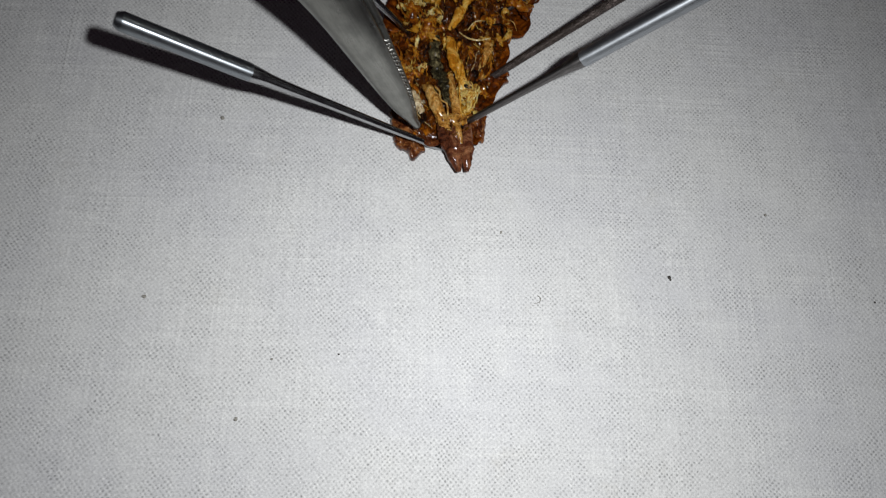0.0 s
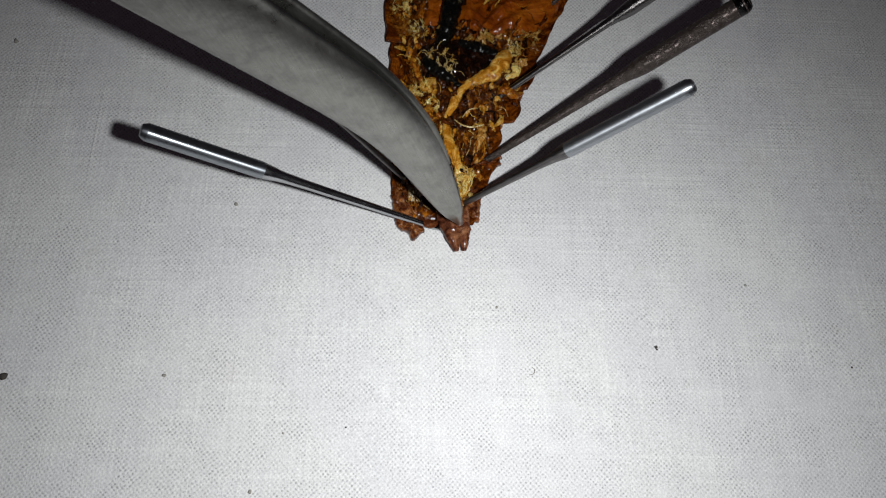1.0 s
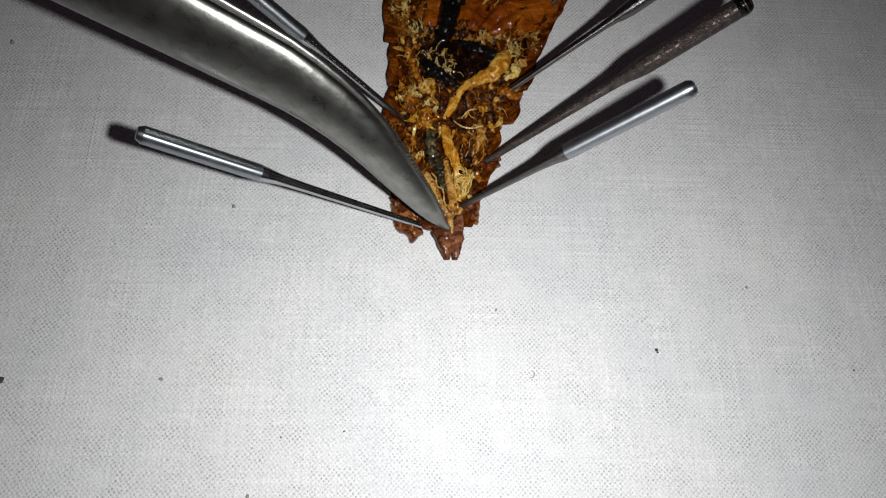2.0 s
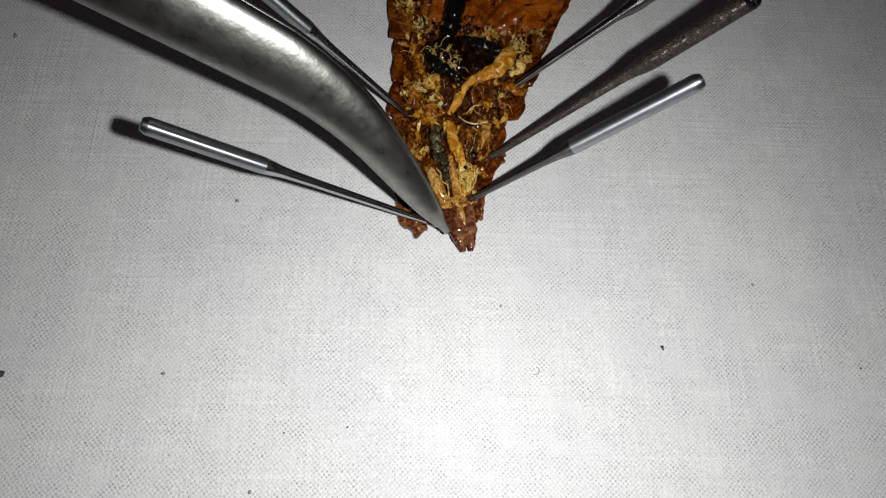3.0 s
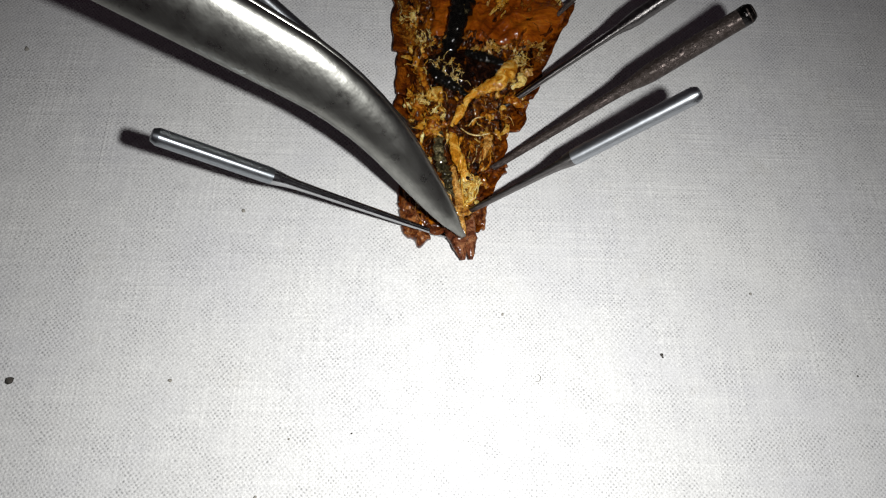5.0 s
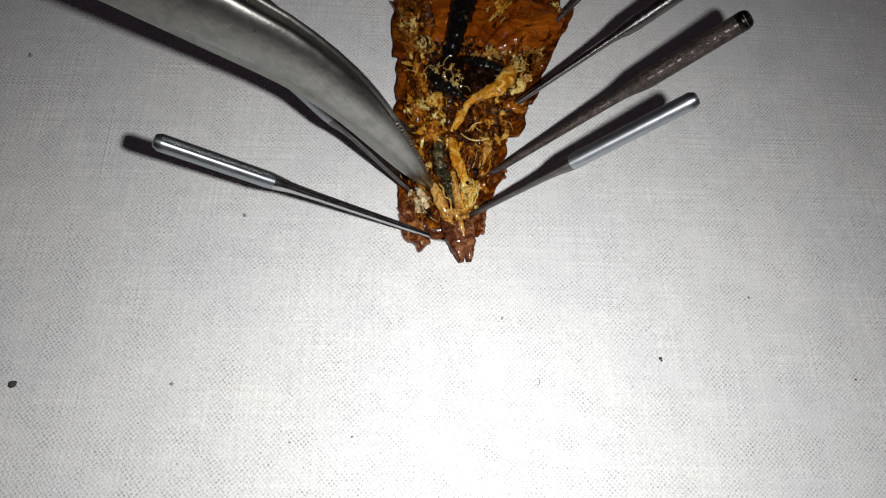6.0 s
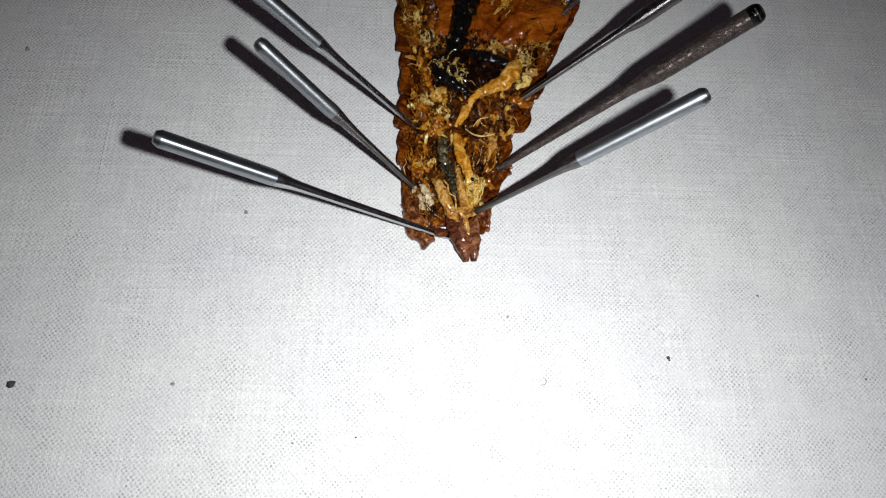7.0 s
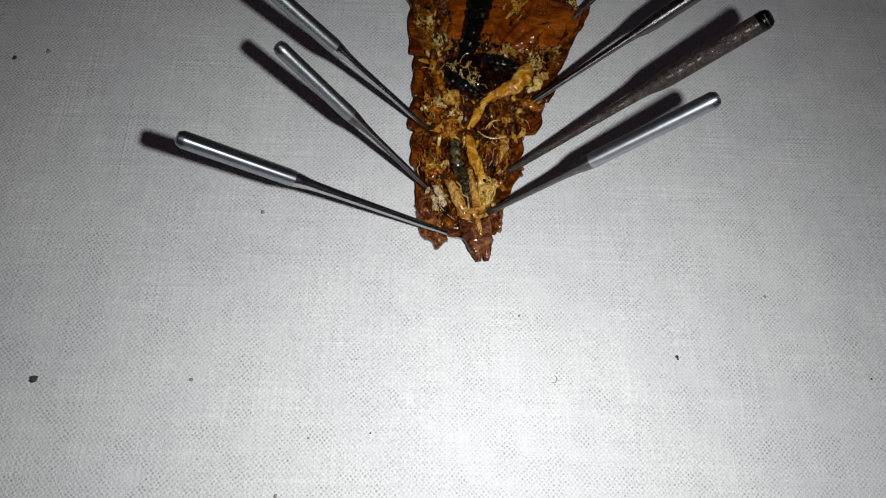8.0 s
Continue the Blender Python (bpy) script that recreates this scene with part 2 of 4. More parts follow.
def empty(name, at):
    ob = new(name)
    ob.empty_display_size = 0.005
    ob.location = Vector(at) * MM
    return ob


def spline(points, count):
    """Catmull-Rom through the points, count steps; points of any length."""
    pts = [np.array(p, float) for p in points]
    out = []
    last = len(pts) - 1
    for i in range(count + 1):
        s = i / count * last
        k = min(int(s), last - 1)
        t = s - k
        a, b, c, d = pts[max(k - 1, 0)], pts[k], pts[k + 1], pts[min(k + 2, last)]
        out.append(0.5 * (2 * b + (c - a) * t + (2 * a - 5 * b + 4 * c - d) * t * t + (3 * b - a - 3 * c + d) * t ** 3))
    return out


def loft(rings, closed_ends=True):
    """A skin over rings of the same number of points."""
    bm = bmesh.new()
    rows = [[bm.verts.new(p) for p in ring] for ring in rings]
    n = len(rows[0])
    for a, b in zip(rows, rows[1:]):
        for k in range(n):
            bm.faces.new((a[k], a[(k + 1) % n], b[(k + 1) % n], b[k]))
    if closed_ends:
        bm.faces.new(rows[0][::-1])
        bm.faces.new(rows[-1])
    bmesh.ops.recalc_face_normals(bm, faces=bm.faces)
    return bm


def tube(path, count=24, sides=10, flat=1.0, rough=0.0, grain=1.0, fine=2):
    """A tube along rows of x, y, z, radius; flat: its height over its width."""
    if rough:
        count, sides = count * fine, sides + 8
    line = spline(path, count)
    rings = []
    for i, p in enumerate(line):
        a, b = line[max(i - 1, 0)], line[min(i + 1, count)]
        d = Vector(b[:3] - a[:3]).normalized()
        side = d.cross(Vector((0, 0, 1)))
        side = side.normalized() if side.length > 1e-4 else Vector((1, 0, 0))
        up = side.cross(d).normalized()
        r = max(p[3], 0.01)
        ring = []
        for k in range(sides):
            q = 2 * math.pi * k / sides
            c = Vector(p[:3]) + side * math.cos(q) * r + up * math.sin(q) * r * flat
            if rough:
                out = c - Vector(p[:3])
                c += out * (noise.fractal(c * grain, 1.0, 2.1, 3) * rough * 1.5)
                c += noise.noise_vector(c * grain * 0.9) * r * rough * 0.9
            ring.append(c)
        rings.append(ring)
    return loft(rings)


def pad(outline, height, base=0.6, step=22, lumps=0.3, grain=0.5, ridge=None):
    """A soft lump over a closed outline of x, y: it rises from its rim to a rounded top, with folds."""
    rim = spline(list(outline) + [outline[0]], step * 2)[:-1]
    centre = sum(rim) / len(rim)
    rings = []
    levels = 14
    for j in range(levels + 1):
        f = j / levels
        ring = []
        for p in rim:
            q = centre + (p - centre) * (1 - f * 0.985)
            z = base + height * math.sqrt(max(1 - (1 - f) ** 2.4, 0))
            w = Vector((q[0], q[1], 0))
            z += height * lumps * noise.fractal(w * grain, 1.0, 2.0, 4) * min(1, f * 3)
            if ridge:
                cx, cy, waves, depth = ridge
                angle = math.atan2(q[1] - cy, q[0] - cx)
                z += depth * math.sin(angle * waves + 0.9 * noise.noise(w * 0.35)) * min(1, f * 3)
            jit = (noise.noise_vector(w * 0.9) * 0.45 + noise.noise_vector(w * 2.3) * 0.25) * (1 - f)
            ring.append(Vector((q[0] + jit.x, q[1] + jit.y, z)))
        rings.append(ring)
    foot = [Vector((p.x, p.y, base - 0.5)) for p in rings[0]]
    return loft([foot] + rings)


# ---- the setting ----
def ground():
    bm = bmesh.new()
    nx, ny = 130, 120
    x0, x1, y0, y1 = -150, 160, -110, 150
    rows = []
    for j in range(ny + 1):
        row = []
        for i in range(nx + 1):
            x, y = x0 + (x1 - x0) * i / nx, y0 + (y1 - y0) * j / ny
            z = 0.22 * noise.noise(Vector((x * 0.03, y * 0.03, 0))) + 0.08 * noise.noise(Vector((x * 0.1, y * 0.1, 4)))
            row.append(bm.verts.new((x, y, z - 0.1)))
        rows.append(row)
    for a, b in zip(rows, rows[1:]):
        for i in range(nx):
            bm.faces.new((a[i], a[i + 1], b[i + 1], b[i]))
    edge = [e for e in bm.edges if e.is_boundary]
    made = bmesh.ops.extrude_edge_only(bm, edges=edge)
    for v in made["geom"]:
        if isinstance(v, bmesh.types.BMVert):
            v.co.z -= 0.35
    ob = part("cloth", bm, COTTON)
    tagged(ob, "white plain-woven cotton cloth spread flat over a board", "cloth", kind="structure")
    bm = bmesh.new()
    bmesh.ops.create_cube(bm, size=1)
    bm.transform(Matrix.Translation((5, 20, -10.5)) @ Matrix.Diagonal((330, 280, 20, 1)))
    bmesh.ops.bevel(bm, geom=bm.edges[:], offset=1.5, segments=2, affect="EDGES")
    tagged(part("board", bm, BOARD), "pale wooden pinning board under the cloth", "board", kind="structure")


ground()


# ---- the pinned specimen ----
BASE = (9.0, 37.0, 0.0)
specimen = empty("insect_abdomen", BASE)
tagged(specimen, "cut-open insect abdomen with wet brown orange tissue pinned on cloth", "insect")


def organ(name, bm, material, label=""):
    return part(name, bm, material, specimen, label, BASE)


def plate(low, high, lift, seed, margin=0.9):
    """One back plate: low and high are its edges' (x left, x right, y); the sides turn up and are ragged."""
    nx, ny = 44, 14
    top, under = [], []
    for j in range(ny + 1):
        f = j / ny
        xl, xr = low[0] + (high[0] - low[0]) * f, low[1] + (high[1] - low[1]) * f
        rt, rb = [], []
        for i in range(nx + 1):
            g = i / nx
            x = xl + (xr - xl) * g
            y = low[2] + (high[2] - low[2]) * f
            side = max(0.0, abs(2 * g - 1) - 0.75) / 0.25
            rag = noise.noise(Vector((seed * 7.3, y * 0.42, 3 if g > 0.5 else 9)))
            fine = noise.noise(Vector((seed * 3.1, y * 3.1, 3 if g > 0.5 else 9)))
            x += (1 if g > 0.5 else -1) * side * (0.8 * rag + 0.08 * fine)
            hem = max(0.0, 1 - f * 5)
            y += hem * (0.6 * noise.noise(Vector((x * 0.7, seed, 0))) + 0.15 * noise.noise(Vector((x * 2.5, seed, 5))))
            z = 0.35 + lift * (1 - f) + 0.75 * side ** 1.5 * margin + 0.22 * noise.noise(Vector((x * 0.5, y * 0.5, seed)))
            rt.append(Vector((x, y, max(z, 0.15) + 0.22)))
            rb.append(Vector((x, y, max(z, 0.15) - 0.12)))
        top.append(rt)
        under.append(rb)
    rings = [t + b[::-1] for t, b in zip(top, under)]
    return loft(rings)


PLATES = [
    ((0.6, 10.6, 35.3), (-0.2, 11.7, 39.2), 0.05),
    ((-0.2, 11.0, 38.6), (-0.6, 12.4, 41.4), 0.10),
    ((-0.4, 12.1, 40.3), (-1.1, 14.6, 46.0), 0.25),
    ((-1.2, 14.6, 44.9), (-1.0, 14.6, 51.4), 0.40),
    ((-1.6, 16.4, 50.8), (-1.2, 18.7, 57.6), 0.50),
    ((-1.2, 18.8, 56.3), (-1.1, 22.0, 65.2), 0.55),
    ((-1.9, 21.6, 63.8), (-2.3, 26.5, 74.6), 0.60),
    ((-1.8, 24.1, 73.7), (-0.6, 23.3, 84.3), 0.60),
]
for k, (low, high, lift) in enumerate(PLATES):
    organ("back_plate", plate(low, high, lift, k + 1.0), SHELL)


def tissue_bed():
    """The torn wet tissue that fills the opened body: ridges, pits and strings."""
    edge = spline([(p[0][2], p[0][0], p[0][1]) for p in PLATES] + [(PLATES[-1][1][2], PLATES[-1][1][0], PLATES[-1][1][1])], 60)
    ys, ls, rs = zip(*[(e[0], e[1], e[2]) for e in edge])
    nx, ny = 170, 380
    bm = bmesh.new()
    rows = []
    for j in range(ny + 1):
        y = ys[0] + 0.6 + (ys[-1] - ys[0] - 0.6) * j / ny
        xl, xr = np.interp(y, ys, ls) + 1.9, np.interp(y, ys, rs) - 2.0
        row = []
        for i in range(nx + 1):
            g = i / nx
            w = Vector((xl + (xr - xl) * g, y, 0))
            rim = min(1.0, min(g, 1 - g) * 8, j / 14)
            z = 0.95 + 0.55 * rim
            z += rim * 0.85 * noise.fractal(w * 0.45, 1.0, 2.1, 3)
            ridge = 1 - abs(noise.noise(Vector((w.x * 1.1, w.y * 0.7, 7)) + noise.noise_vector(w * 0.6) * 0.8)) * 2.4
            z += rim * 0.75 * max(ridge, 0) ** 2
            ridge = 1 - abs(noise.noise(Vector((w.x * 2.4, w.y * 2.0, 17)) + noise.noise_vector(w * 1.3) * 0.8)) * 2.4
            z += rim * 0.40 * max(ridge, 0) ** 2
            row.append(bm.verts.new((w.x, w.y, max(z, 0.3))))
        rows.append(row)
    for a, b in zip(rows, rows[1:]):
        for i in range(nx):
            bm.faces.new((a[i], a[i + 1], b[i + 1], b[i]))
    return bm


organ("tissue_bed", tissue_bed(), BED, "torn wet brown tissue")

# orange muscle, fanned towards the midline
organ("muscle", pad([(8.1, 77.4), (8.5, 72.0), (8.7, 67.7), (10.1, 64.7), (13.1, 64.3), (16.9, 64.8), (20.0, 66.2), (23.1, 69.0), (24.7, 72.2), (23.6, 74.6), (18.7, 75.2), (15.2, 77.8)], 1.7, 1.5, 60, 0.42, 0.40, (9.5, 61.9, 22, 0.38)), ORANGE, "fanned orange muscle")
organ("muscle", pad([(3.6, 78.3), (3.8, 70.7), (3.6, 66.5), (4.8, 64.3), (6.3, 64.8), (6.9, 68.7), (7.4, 73.0), (8.0, 78.5)], 1.3, 1.5, 30, 0.45, 0.6), ORANGE, "narrow orange muscle")
organ("muscle", pad([(-1.3, 78.0), (-1.5, 70.4), (-1.1, 66.3), (0.6, 64.9), (1.9, 67.4), (2.2, 72.7), (2.0, 78.2)], 0.6, 1.2, 30, 0.8, 0.9), MUSCLE_EDGE, "torn amber muscle edge")
# gut and crop
organ("gut", tube([(10.1, 79.7, 3.6, 1.7), (9.2, 75.2, 3.7, 1.75), (8.4, 71.4, 3.7, 1.6), (7.5, 67.7, 3.5, 1.35), (6.8, 64.8, 3.0, 1.25), (6.1, 62.9, 2.3, 0.9)], 40, 16, 0.8, 0.25, 1.3), BLACK, "beaded black gut")
organ("crop", pad([(2.3, 62.2), (4.2, 63.4), (6.7, 63.8), (8.4, 62.6), (8.8, 60.2), (7.3, 58.6), (4.6, 59.5), (3.0, 60.4)], 1.1, 1.6, 24, 0.5, 0.8), DARK, "dark glossy crop")
organ("crop", pad([(9.5, 61.5), (11.3, 62.6), (13.9, 62.7), (15.1, 61.5), (14.4, 59.7), (12.2, 58.3), (10.1, 58.0), (9.3, 59.5)], 1.0, 1.7, 24, 0.35, 0.6), DARK, "dark glossy crop")
organ("crop", pad([(6.7, 63.8), (9.9, 63.9), (10.6, 61.1), (10.2, 58.0), (8.6, 56.6), (6.9, 57.8), (6.3, 60.7)], 0.9, 1.9, 24, 0.4, 0.7), DARK, "dark glossy crop")
organ("gut", tube([(3.7, 60.6, 2.4, 0.7), (5.1, 58.5, 2.6, 0.9), (6.9, 57.3, 2.6, 0.75), (9.2, 55.8, 2.3, 0.4)], 24, 12, 0.7, 0.3, 1.6), BLACK, "black gut fold")
organ("gut", tube([(8.7, 63.2, 2.5, 0.6), (11.0, 62.5, 2.8, 0.75), (13.0, 61.8, 2.8, 0.7), (14.8, 61.1, 2.4, 0.4)], 24, 12, 0.7, 0.3, 1.6), BLACK, "black gut fold")
# long yellow gland from the side to the midline
organ("gland", tube([(15.9, 62.4, 2.0, 0.5), (15.3, 60.9, 2.6, 1.15), (14.4, 59.1, 2.7, 1.40), (12.7, 57.6, 2.6, 1.05), (10.7, 56.5, 2.5, 0.72), (9.4, 55.7, 2.4, 0.62), (8.5, 54.3, 2.3, 0.60), (7.6, 52.4, 2.2, 0.58), (6.6, 50.5, 1.8, 0.4)], 56, 14, 0.6, 0.22, 0.6), YELLOW, "lumpy yellow gland")
organ("gland", tube([(16.6, 60.0, 2.2, 0.35), (16.9, 59.0, 2.6, 0.55), (16.4, 58.0, 2.6, 0.50), (15.5, 57.4, 2.2, 0.3)], 20, 12, 0.6, 0.4, 1.2), CREAM, "cream gland lobe")
organ("gland", tube([(14.3, 55.3, 2.2, 0.35), (15.1, 55.1, 3.0, 0.60), (16.4, 54.4, 2.6, 0.5), (17.9, 55.4, 1.9, 0.25)], 20, 10, 0.8, 0.35, 1.2), AMBER, "amber gland lobe")
organ("fat_lobe", pad([(3.0, 56.0), (3.7, 56.9), (5.0, 57.3), (5.6, 56.4), (5.5, 55.3), (4.3, 54.7), (3.4, 55.0)], 0.35, 2.3, 16, 0.5, 1.3, (3.4, 54.6, 9, 0.10)), GOLD, "clear golden fat lobe")
organ("fat_lobe", tube([(1.2, 55.5, 2.0, 0.35), (1.9, 54.0, 2.5, 0.6), (1.8, 52.5, 2.4, 0.45), (2.4, 51.6, 2.0, 0.3)], 20, 10, 0.8, 0.45, 1.5), AMBER, "amber fat lobe")
organ("fat_lobe", tube([(2.0, 61.2, 1.8, 0.3), (2.3, 59.2, 2.3, 0.6), (3.0, 57.5, 2.2, 0.4), (3.4, 56.4, 1.8, 0.2)], 20, 10, 0.8, 0.4, 1.2), AMBER, "amber fat lobe")
organ("fat_lobe", tube([(4.5, 52.6, 2.2, 0.4), (4.2, 51.1, 2.7, 0.75), (3.7, 50.0, 2.6, 0.7), (2.8, 49.3, 2.2, 0.35)], 20, 12, 0.8, 0.45, 1.4), AMBER, "bright amber fat lobe")
organ("fat_lobe", tube([(0.3, 44.6, 1.7, 0.3), (1.6, 43.7, 2.3, 0.65), (2.8, 44.1, 2.3, 0.6), (3.7, 45.0, 1.9, 0.35)], 20, 12, 0.8, 0.5, 1.4), AMBER, "amber fat lobe")
# hind gut and the lobes over the tail
organ("hind_gut", tube([(5.3, 49.7, 2.0, 0.45), (4.8, 47.5, 2.5, 0.66), (5.0, 45.4, 2.6, 0.70), (5.7, 43.3, 2.5, 0.66), (6.5, 41.3, 2.4, 0.6), (7.0, 39.4, 2.1, 0.45)], 36, 14, 0.8, 0.4, 1.4), GREY_TUBE, "grey mottled hind gut")
organ("lobe", tube([(3.6, 42.7, 2.0, 0.35), (4.4, 41.4, 2.6, 0.75), (5.1, 39.6, 2.7, 0.85), (5.9, 37.7, 2.5, 0.7), (6.6, 36.1, 2.1, 0.6)], 30, 12, 0.7, 0.16, 0.9), TAN, "tan lobe over the tail")
organ("lobe", tube([(6.7, 50.2, 2.2, 0.50), (7.0, 47.6, 2.6, 0.72), (7.6, 45.2, 2.7, 0.82), (8.5, 42.9, 2.4, 0.55), (8.9, 41.2, 2.2, 0.3)], 30, 12, 0.6, 0.26, 0.9), YELLOW, "yellow lobe")
organ("lobe", tube([(6.9, 44.2, 2.3, 0.4), (7.1, 41.6, 2.7, 0.50), (7.6, 39.5, 2.7, 0.60), (7.9, 37.5, 2.2, 0.5)], 30, 12, 0.6, 0.14, 0.9), TAN, "tan lobe over the tail")
organ("lobe", tube([(10.0, 43.1, 2.0, 0.4), (9.5, 41.4, 2.4, 0.8), (9.1, 39.8, 2.3, 0.7), (8.5, 38.5, 2.0, 0.35)], 24, 12, 0.5, 0.45, 1.6), GOLD, "silky yellow lobe")
organ("lobe", tube([(11.5, 50.3, 1.8, 0.3), (11.8, 48.3, 2.2, 0.55), (11.1, 46.3, 2.1, 0.45), (10.8, 44.0, 1.7, 0.3)], 24, 10, 0.7, 0.4, 1.2), TAN, "tan strand")
organ("scrap", tube([(1.9, 41.8, 2.0, 0.22), (2.4, 41.0, 2.4, 0.48), (2.8, 40.0, 2.4, 0.42), (3.5, 38.5, 2.0, 0.25)], 20, 10, 0.4, 0.5, 1.3), WHITISH, "whitish tissue scrap")
organ("scrap", tube([(1.5, 40.3, 1.8, 0.18), (2.1, 39.8, 2.1, 0.36), (2.7, 38.8, 2.0, 0.30), (3.0, 37.8, 1.7, 0.15)], 16, 10, 0.4, 0.5, 1.5), WHITISH, "whitish tissue scrap")

# tail end: side flaps of thin cuticle
organ("side_flap", pad([(-0.2, 40.6), (0.5, 40.9), (1.8, 39.3), (2.6, 37.5), (2.6, 36.2), (1.5, 35.5), (0.3, 35.5), (-0.5, 38.1)], 0.9, 0.7, 24, 0.6, 0.9), PINK_SHELL, "ragged red-brown side flap")
organ("side_flap", pad([(0.2, 35.5), (1.8, 35.8), (3.5, 35.2), (3.6, 34.2), (2.9, 33.7), (2.6, 33.1), (1.8, 33.9), (0.6, 34.5)], 0.6, 0.6, 24, 0.7, 1.1), PINK_SHELL, "ragged red-brown flap at the tail")
organ("side_flap", pad([(9.6, 40.4), (11.5, 40.7), (11.7, 38.6), (11.3, 36.2), (10.4, 36.2), (9.7, 37.0), (9.1, 38.3)], 0.8, 0.7, 24, 0.6, 0.9), PINK_SHELL, "ragged red-brown side flap")
organ("side_flap", pad([(12.9, 45.8), (14.4, 45.5), (14.6, 44.6), (13.6, 43.9), (12.5, 43.4), (12.2, 44.7)], 0.6, 0.7, 18, 0.6, 0.9), SHELL, "red-brown lobe at the edge")
organ("curl", tube([(3.5, 35.7, 1.5, 0.35), (4.2, 34.9, 1.9, 0.5), (5.3, 34.9, 1.7, 0.45), (5.9, 35.9, 1.5, 0.3)], 20, 10, 0.7, 0.3, 1.2), PINK_SHELL, "curled pale membrane")

# the loose tail valves, which the forceps push about
HINGE = (7.1, 37.3, 1.2)
valve = tagged(new("tail_valve"), "loose pair of pinkish-brown tail valves")
valve.empty_display_size = 0.003
valve.parent = specimen


def valve_blade(name, points, radius, seed, material):
    rows = []
    for k, (x, y, z) in enumerate(points):
        rows.append((HINGE[0] + x, HINGE[1] + y, HINGE[2] + z, radius[k]))
    return part(name, tube(rows, 26, 14, 0.6, 0.16, 0.7 + seed), material, valve, "", HINGE)


valve_blade("valve", [(-1.4, 0.7, 0.7), (-0.9, -0.9, 0.8), (-0.15, -2.6, 0.7), (0.45, -4.2, 0.5), (0.95, -6.3, 0.3)], (0.4, 0.95, 1.20, 1.05, 0.30), 0.0, VALVE_BROWN)
valve_blade("valve", [(2.1, 0.0, 0.7), (1.95, -1.4, 0.8), (1.90, -2.9, 0.7), (1.95, -4.4, 0.5), (1.95, -6.2, 0.3)], (0.35, 0.72, 0.85, 0.74, 0.26), 0.4, VALVE_BROWN)
valve_blade("inner_valve", [(0.4, 0.6, 0.95), (0.7, -1.2, 1.0), (1.0, -2.6, 0.80), (1.25, -3.9, 0.5), (1.5, -5.0, 0.25)], (0.45, 0.55, 0.60, 0.50, 0.20), 0.7, VALVE_BROWN)
valve_blade("inner_valve", [(0.3, 0.6, 1.15), (0.75, -0.9, 1.4), (1.05, -2.0, 1.25), (1.25, -3.0, 0.9)], (0.3, 0.38, 0.30, 0.12), 0.5, TAN)
valve_blade("valve_bridge", [(-1.9, 0.5, 0.7), (-0.6, 0.4, 1.1), (1.0, 0.3, 1.15), (2.4, 0.7, 0.7)], (0.4, 0.75, 0.75, 0.35), 0.8, TAN)


# small torn flecks, threads and droplets over the tissue
def fleck_mesh(seed):
    rnd = random.Random(seed)
    bm = bmesh.new()
    bmesh.ops.create_icosphere(bm, subdivisions=2, radius=1)
    stretch = (rnd.uniform(0.7, 1.7), rnd.uniform(0.5, 1.0), rnd.uniform(0.35, 0.6))
    for v in bm.verts:
        q = v.co * (1 + 0.9 * noise.noise(v.co * 1.6 + Vector((seed * 5.0, 0, 0))))
        v.co = Vector((q.x * stretch[0], q.y * stretch[1], q.z * stretch[2]))
    bm.transform(Matrix.Scale(MM, 4))
    mesh = bpy.data.meshes.new("tissue_fleck")
    bm.to_mesh(mesh)
    bm.free()
    for p in mesh.polygons:
        p.use_smooth = True
    return mesh


def flake_mesh(seed):
    """A thin ragged scrap of membrane, curled."""
    rnd = random.Random(seed)
    bm = bmesh.new()
    n = 8
    long = rnd.uniform(0.8, 1.8)
    top, low = [], []
    for j in range(n + 1):
        for rows, dz in ((top, 0.05), (low, -0.05)):
            rows.append([])
        for i in range(n + 1):
            a, b = i / n * 2 - 1, j / n * 2 - 1
            r = max(abs(a), abs(b))
            q = math.atan2(b, a)
            edge = 1 + 0.85 * noise.noise(Vector((math.cos(q) * 1.6, math.sin(q) * 1.6, seed * 9.0)))
            d = math.hypot(a, b) or 1
            x, y = a / d * r * edge * long, b / d * r * edge * 0.7
            z = 0.45 * noise.noise(Vector((x * 1.3, y * 1.3, seed))) + 0.30 * x * x * rnd.uniform(0.9, 1.0)
            top[-1].append(bm.verts.new((x, y, z + 0.06)))
            low[-1].append(bm.verts.new((x, y, z - 0.06)))
    for rows in (top, low):
        for a, b in zip(rows, rows[1:]):
            for i in range(n):
                bm.faces.new((a[i], a[i + 1], b[i + 1], b[i]))
    def rim(rows):
        return rows[0][:-1] + [r[-1] for r in rows[:-1]] + rows[-1][:0:-1] + [r[0] for r in rows[:0:-1]]
    ra, rb = rim(top), rim(low)
    for k in range(len(ra)):
        bm.faces.new((ra[k], ra[(k + 1) % len(ra)], rb[(k + 1) % len(rb)], rb[k]))
    bmesh.ops.recalc_face_normals(bm, faces=bm.faces)
    bm.transform(Matrix.Scale(MM, 4))
    mesh = bpy.data.meshes.new("membrane_flake")
    bm.to_mesh(mesh)
    bm.free()
    for p in mesh.polygons:
        p.use_smooth = True
    return mesh


def body_span(y):
    ys = [p[0][2] for p in PLATES] + [PLATES[-1][1][2]]
    return (np.interp(y, ys, [p[0][0] for p in PLATES] + [PLATES[-1][1][0]]),
            np.interp(y, ys, [p[0][1] for p in PLATES] + [PLATES[-1][1][1]]))


SCRAPS = {}


